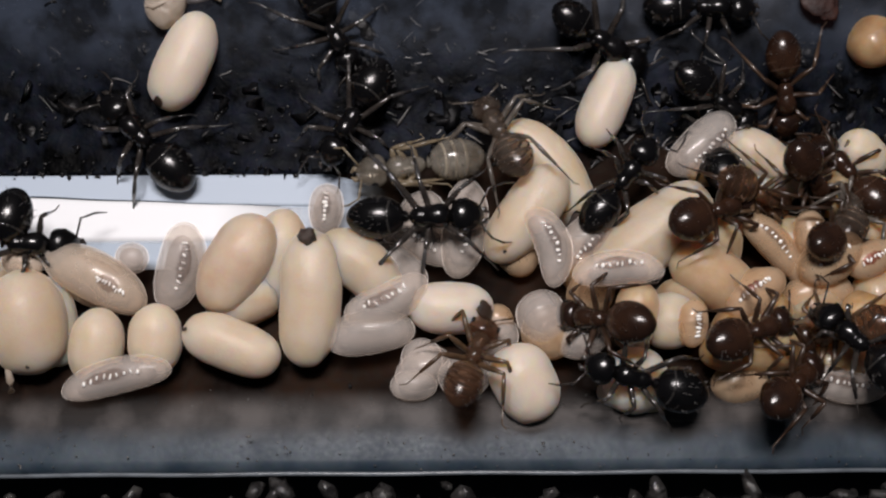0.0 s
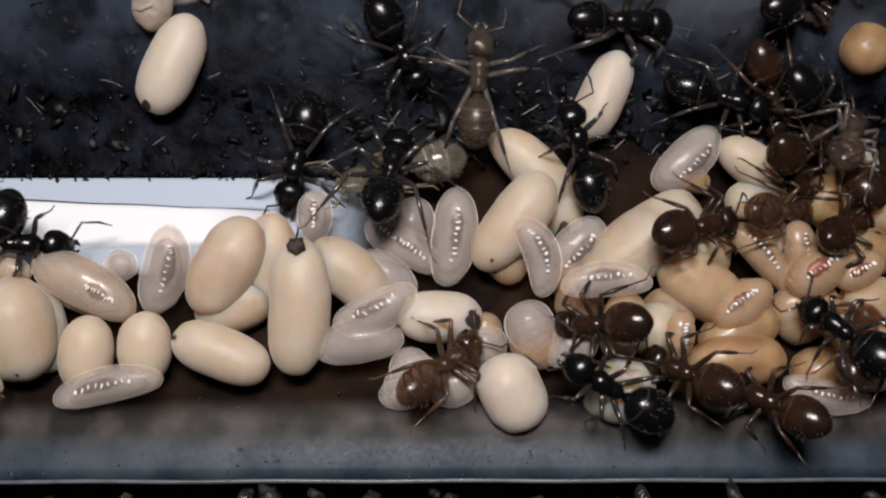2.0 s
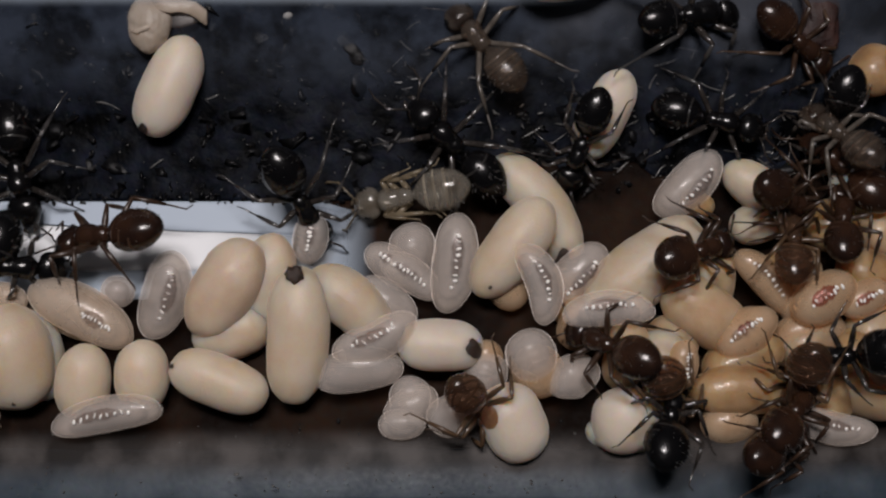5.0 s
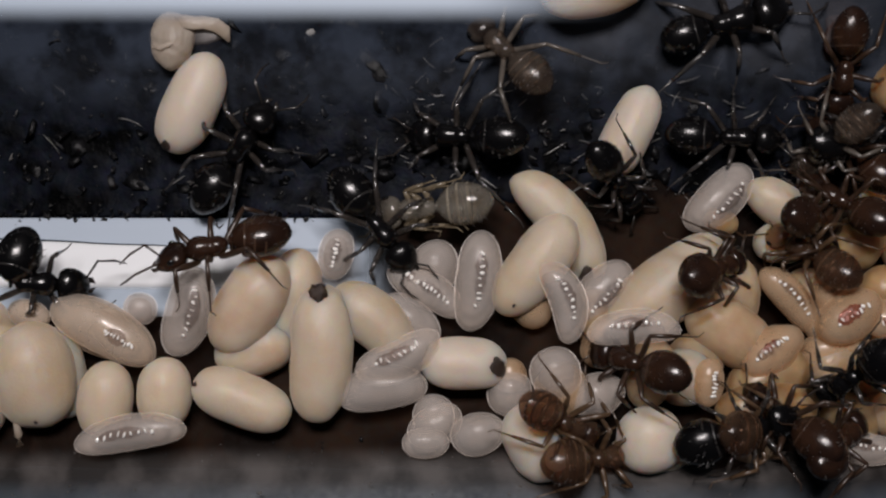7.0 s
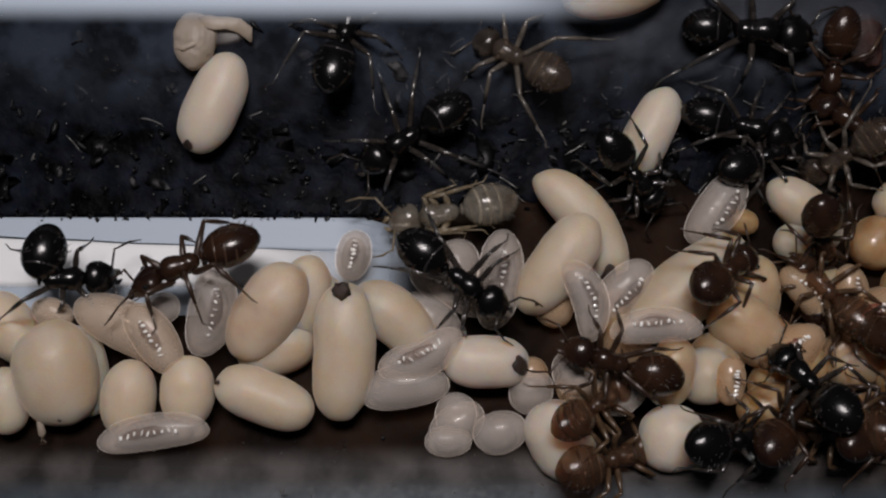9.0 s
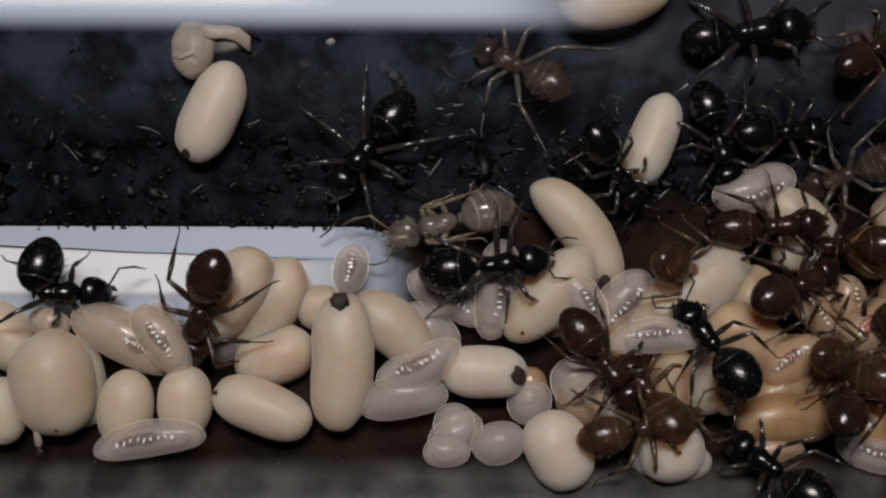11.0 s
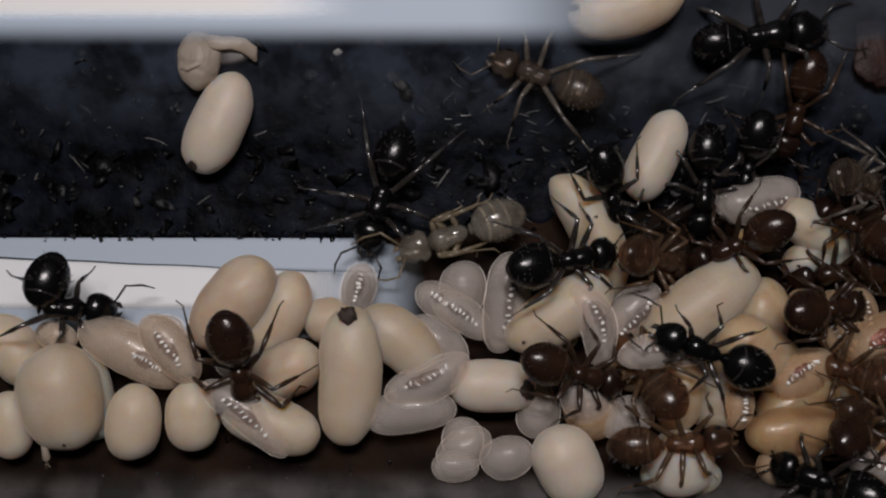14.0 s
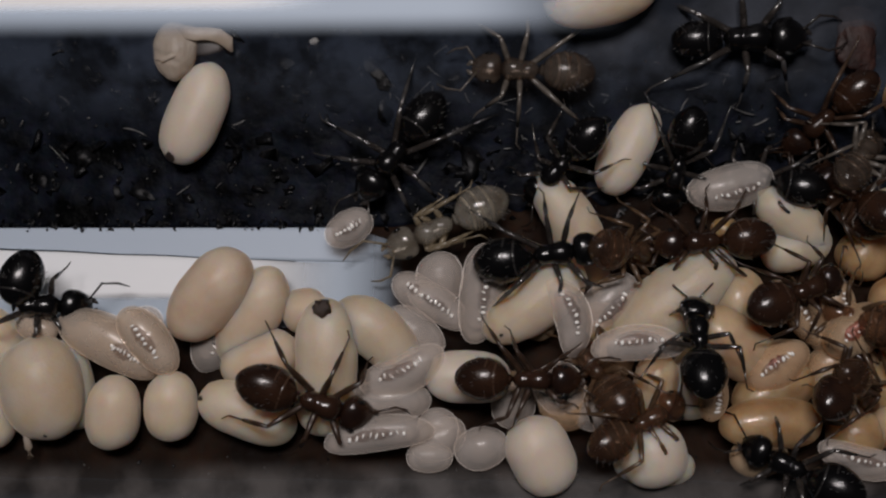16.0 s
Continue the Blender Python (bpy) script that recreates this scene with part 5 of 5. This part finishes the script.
    march(worker_n25, 0, [(0, 12.99, 0.77, 2.7, -41, 47), (1.5, 12.63, 1.1, 2.7, -65, 43), (2.5, 12.87, 1.37, 2.7, -31, 46), (3.5, 12.78, 1.23, 2.7, -25, 44), (6, 12.17, 1.28, 2.7, -15, 48), (7, 12.42, 1.16, 2.7, -6, 48), (9, 11.96, 0.58, 2.7, -65, 48), (11.5, 9.87, 1.56, 2.7, 13), (12, 9.72, 1.78, 2.7, 14, 25), (12.33, 9.67, 1.37, 2.7, 73, 23), (12.67, 9.72, 1.18, 2.7, 131), (13, 9.6, 1.23, 2.7, 189), (13.5, 9.15, 1.12, 2.7, 198, 42), (14, 8.95, 1.12, 2.7, 209, 34), (14.5, 9.13, 1, 2.7, 202), (15, 9.16, 0.84, 2.7, 203), (15.5, 9.35, 0.8, 2.7, 196), (16, 8.92, 0.91, 2.7, 184)])
    march(worker_n26, 0, [(0, 14.75, 0.88, 1.8, 124, 26), (1.5, 14.91, 1.48, 1.8, 122, 26), (3.5, 14.92, 1.73, 1.8, 127, 26), (7, 14.2, 3.43, 1.8, 135, 26), (9, 13.66, 4.31, 1.8, 137, 26), (11.5, 13.12, 0.18, 1.8, 187, 26), (14.5, 12.78, 0.19, 1.8, 191, 26), (16, 13.23, 2.18, 1.8, 146, 26)])
    march(worker_n29, 0, [(0, 10.26, -4.44, 3, 14, 33), (0.25, 9.71, -4.49, 3, 64, 48), (0.5, 9.17, -4.43, 3, 114, 48), (1, 8.46, -4.89, 3, 136, 48), (1.5, 8.25, -5.09, 3, 144, 48), (2, 8.68, -5.35, 3, 159, 48), (2.5, 8.39, -5.01, 3, 149, 48), (3, 9.01, -5.03, 3, 151, 48), (3.25, 9.49, -5.66, 3, 100, 48), (3.5, 9.94, -6.15, 3, 49, 48), (6, 12.02, -5.26, 3, 32, 48), (6.5, 11.44, -5.33, 3, 88, 48), (7, 10.88, -5.24, 3, 143, 46), (8, 10.47, -5.34, 3, 93, 44), (9, 10.03, -5.28, 3, 43, 41), (11.5, 12.59, -4.04, 3, 45, 48), (14.5, 12.11, -4.57, 3, 24, 48), (16, 12.64, -3.52, 3, 30, 48)])
    march(worker_n30, 0, [(0, 11.49, -6.09, 2.7, 28, 44), (0.25, 11.1, -6.2, 2.7, 95, 46), (0.5, 10.67, -6.07, 2.7, 161, 47), (1, 10.79, -5.79, 2.7, 162, 47), (1.5, 11, -6.04, 2.7, 172, 48), (2, 11.36, -6.28, 2.7, 155, 48), (2.5, 10.96, -5.8, 2.7, 153, 48), (3, 10.4, -5.89, 2.7, 153, 38), (3.25, 10.36, -6.47, 2.7, 78, 45), (3.5, 10.41, -6.75, 2.7, 3, 48), (7, 12.42, -5.91, 2.7, 24, 47), (9, 12.67, -5.46, 2.7, 24, 47), (11.5, 15.08, -5.68, 2.7, 14, 48), (16, 15.57, -5.53, 2.7, 15, 48)])
    march(worker_n31, 0, [(0, 13.36, -4.44, 2.7, -165, 48), (0.5, 12.54, -6.37, 2.7, -191, 48), (1, 12.73, -6.13, 2.7, -192, 48), (1.5, 12.71, -6.4, 2.7, -197, 48), (1.75, 13.57, -5.49, 2.7, -252, 48), (2, 14.37, -4.44, 2.7, -307, 44), (2.5, 13.81, -4.21, 2.7, -301, 33), (3, 13.86, -4.34, 2.7, -234, 45), (3.5, 13.72, -4.3, 2.7, -166, 48), (4.67, 12.45, -4.58, 2.7, -113, 48), (5.83, 11.11, -5, 2.7, -59, 48), (7, 9.85, -5.56, 2.7, -6, 46), (7.67, 10.49, -5.43, 2.7, -61, 48), (8.33, 11.21, -5.44, 2.7, -117, 48), (9, 11.85, -5.61, 2.7, -173, 48), (11.5, 12.23, -3.17, 2.7, -187, 48), (14.5, 12.16, -2.93, 2.7, -196, 48), (16, 13.3, -1.59, 2.7, -196, 48)])
    march(worker_n34, 0, [(0, 14.45, -0.37, 2.2, 53, 48), (3.5, 15.03, 3.42, 2.2, 52, 48), (4.67, 14.57, 3.44, 2.2, 110, 48), (5.83, 14.04, 3.64, 2.2, 169, 48), (7, 13.32, 3.87, 2.2, 227, 48), (9, 13.15, 3.5, 2.2, 216, 48), (11.5, 13.33, 3.12, 2.2, 201, 48), (12.5, 13.22, 3.32, 2.2, 261, 48), (13.5, 13.07, 3.33, 2.2, 321, 48), (14.5, 13.07, 3.21, 2.2, 381, 48), (16, 13.84, 3.62, 2.2, 400, 48)])
    march(worker_n35, 0, [(0, 13.69, -1.29, 2.6, 18, 45), (3.5, 14.68, -0.17, 2.6, 20, 48), (5.25, 14.11, 0.67, 2.6, 80, 48), (7, 13.57, 1.7, 2.6, 140, 48), (9, 12.77, -2.4, 2.6, 157, 48), (11.5, 13.32, -1.87, 2.6, 214, 48), (14.5, 12.87, 2.09, 2.6, 135, 48), (16, 13.63, 2.37, 2.6, 135, 48)])
    march(worker_n36, 0, [(0, 10.16, 2.08, 1.4, 95, 26), (0.5, 10.79, 2.7, 1.4, 71, 26), (1.5, 13.58, 3.29, 1.4, -6, 26), (2.17, 14.12, 3.72, 1.4, -64, 26), (2.83, 14.77, 3.94, 1.4, -122, 26), (3.5, 15.29, 3.94, 1.4, -180, 26), (4.67, 14.51, 4.13, 1.4, -122, 26), (5.83, 14.4, 4.0, 1.4, -64, 26), (7, 14.2, 3.7, 1.4, -6, 26), (8, 11.6, 3.5, 1.4, 40, 26), (9, 10.37, 3.36, 1.4, 21, 26), (11.5, 11.17, 4.76, 1.4, 5, 22), (12.5, 10.72, 4.6, 1.4, 7, 22), (13, 11.06, 4.54, 1.4, 10), (13.75, 10.07, 4.15, 1.4, -68, 26), (14.5, 9.22, 3.37, 1.4, -146, 26), (16, 11.09, 2.86, 1.4, -191, 26)])
    march(worker_n37, 0, [(0, 16.63, -4.42, 2.6, 26, 48), (2, 16.77, -4.37, 2.6, 26, 48), (2.5, 15.08, -4.62, 2.6, 83, 48), (3, 13.41, -4.69, 2.6, 139, 48), (3.5, 11.61, -4.65, 2.6, 196, 48), (4.75, 8.79, -4.9, 2.4, 270, 48), (6, 5.09, -6.57, 2.0, 350, 30), (6.5, 4.82, -6.93, 2.0, 354, 30), (7, 4.76, -6.5, 2.0, 360, 30), (7.5, 4.65, -6.34, 2.0, 364, 30), (8, 4.73, -6.52, 2.0, 368, 30), (9, 4.48, -6.6, 2.0, 370, 30), (10.25, 5.6, -4.9, 2.4, 430, 44), (11.5, 6.01, -4.02, 2.6, 495, 45), (12.5, 5.63, -3.4, 2.6, 493, 43), (14.5, 5.58, -3.14, 2.6, 486, 48), (16, 4.93, -3.4, 2.6, 486, 48)])
    march(worker_n38, 0, [(0, 17.48, -2.05, 2.6, 36, 42), (9, 16.93, -0.21, 2.6, 32, 46), (11.5, 6.29, -0.17, 2.6, -23, 48), (12.5, 6.28, 0.55, 2.6, 23, 48), (14.5, 6.02, 0.59, 2.6, -16, 48), (16, 5.96, 0.57, 2.6, -7, 48)])
    march(worker_n39, 0, [(0, 9.53, 7, 1.2, -2), (1.5, 12.61, 6.72, 1.2, 15, 26), (3, 14.11, 10.63, 1.2, 34, 26), (6, 14.53, 13.12, 1.2, 35, 26), (16, 13.44, 13.58, 1.2, 35, 26)])
    march(worker_n33, 0, [(0, 11.07, 0.23, 2.6, -17, 39), (3.5, 12.59, -0.18, 2.6, 26, 48), (5.25, 12.44, -0.19, 2.6, 83, 48), (7, 12.31, -0.02, 2.6, 140, 48), (9, 12.12, -1.42, 2.6, 128, 34), (10.25, 12.17, -2.54, 2.6, 49, 39), (11.5, 12.48, -3.4, 2.6, -29, 43), (14.5, 12.32, -4.8, 2.6, -41, 48), (16, 13.2, -3.78, 2.6, -40, 48)])


motions()
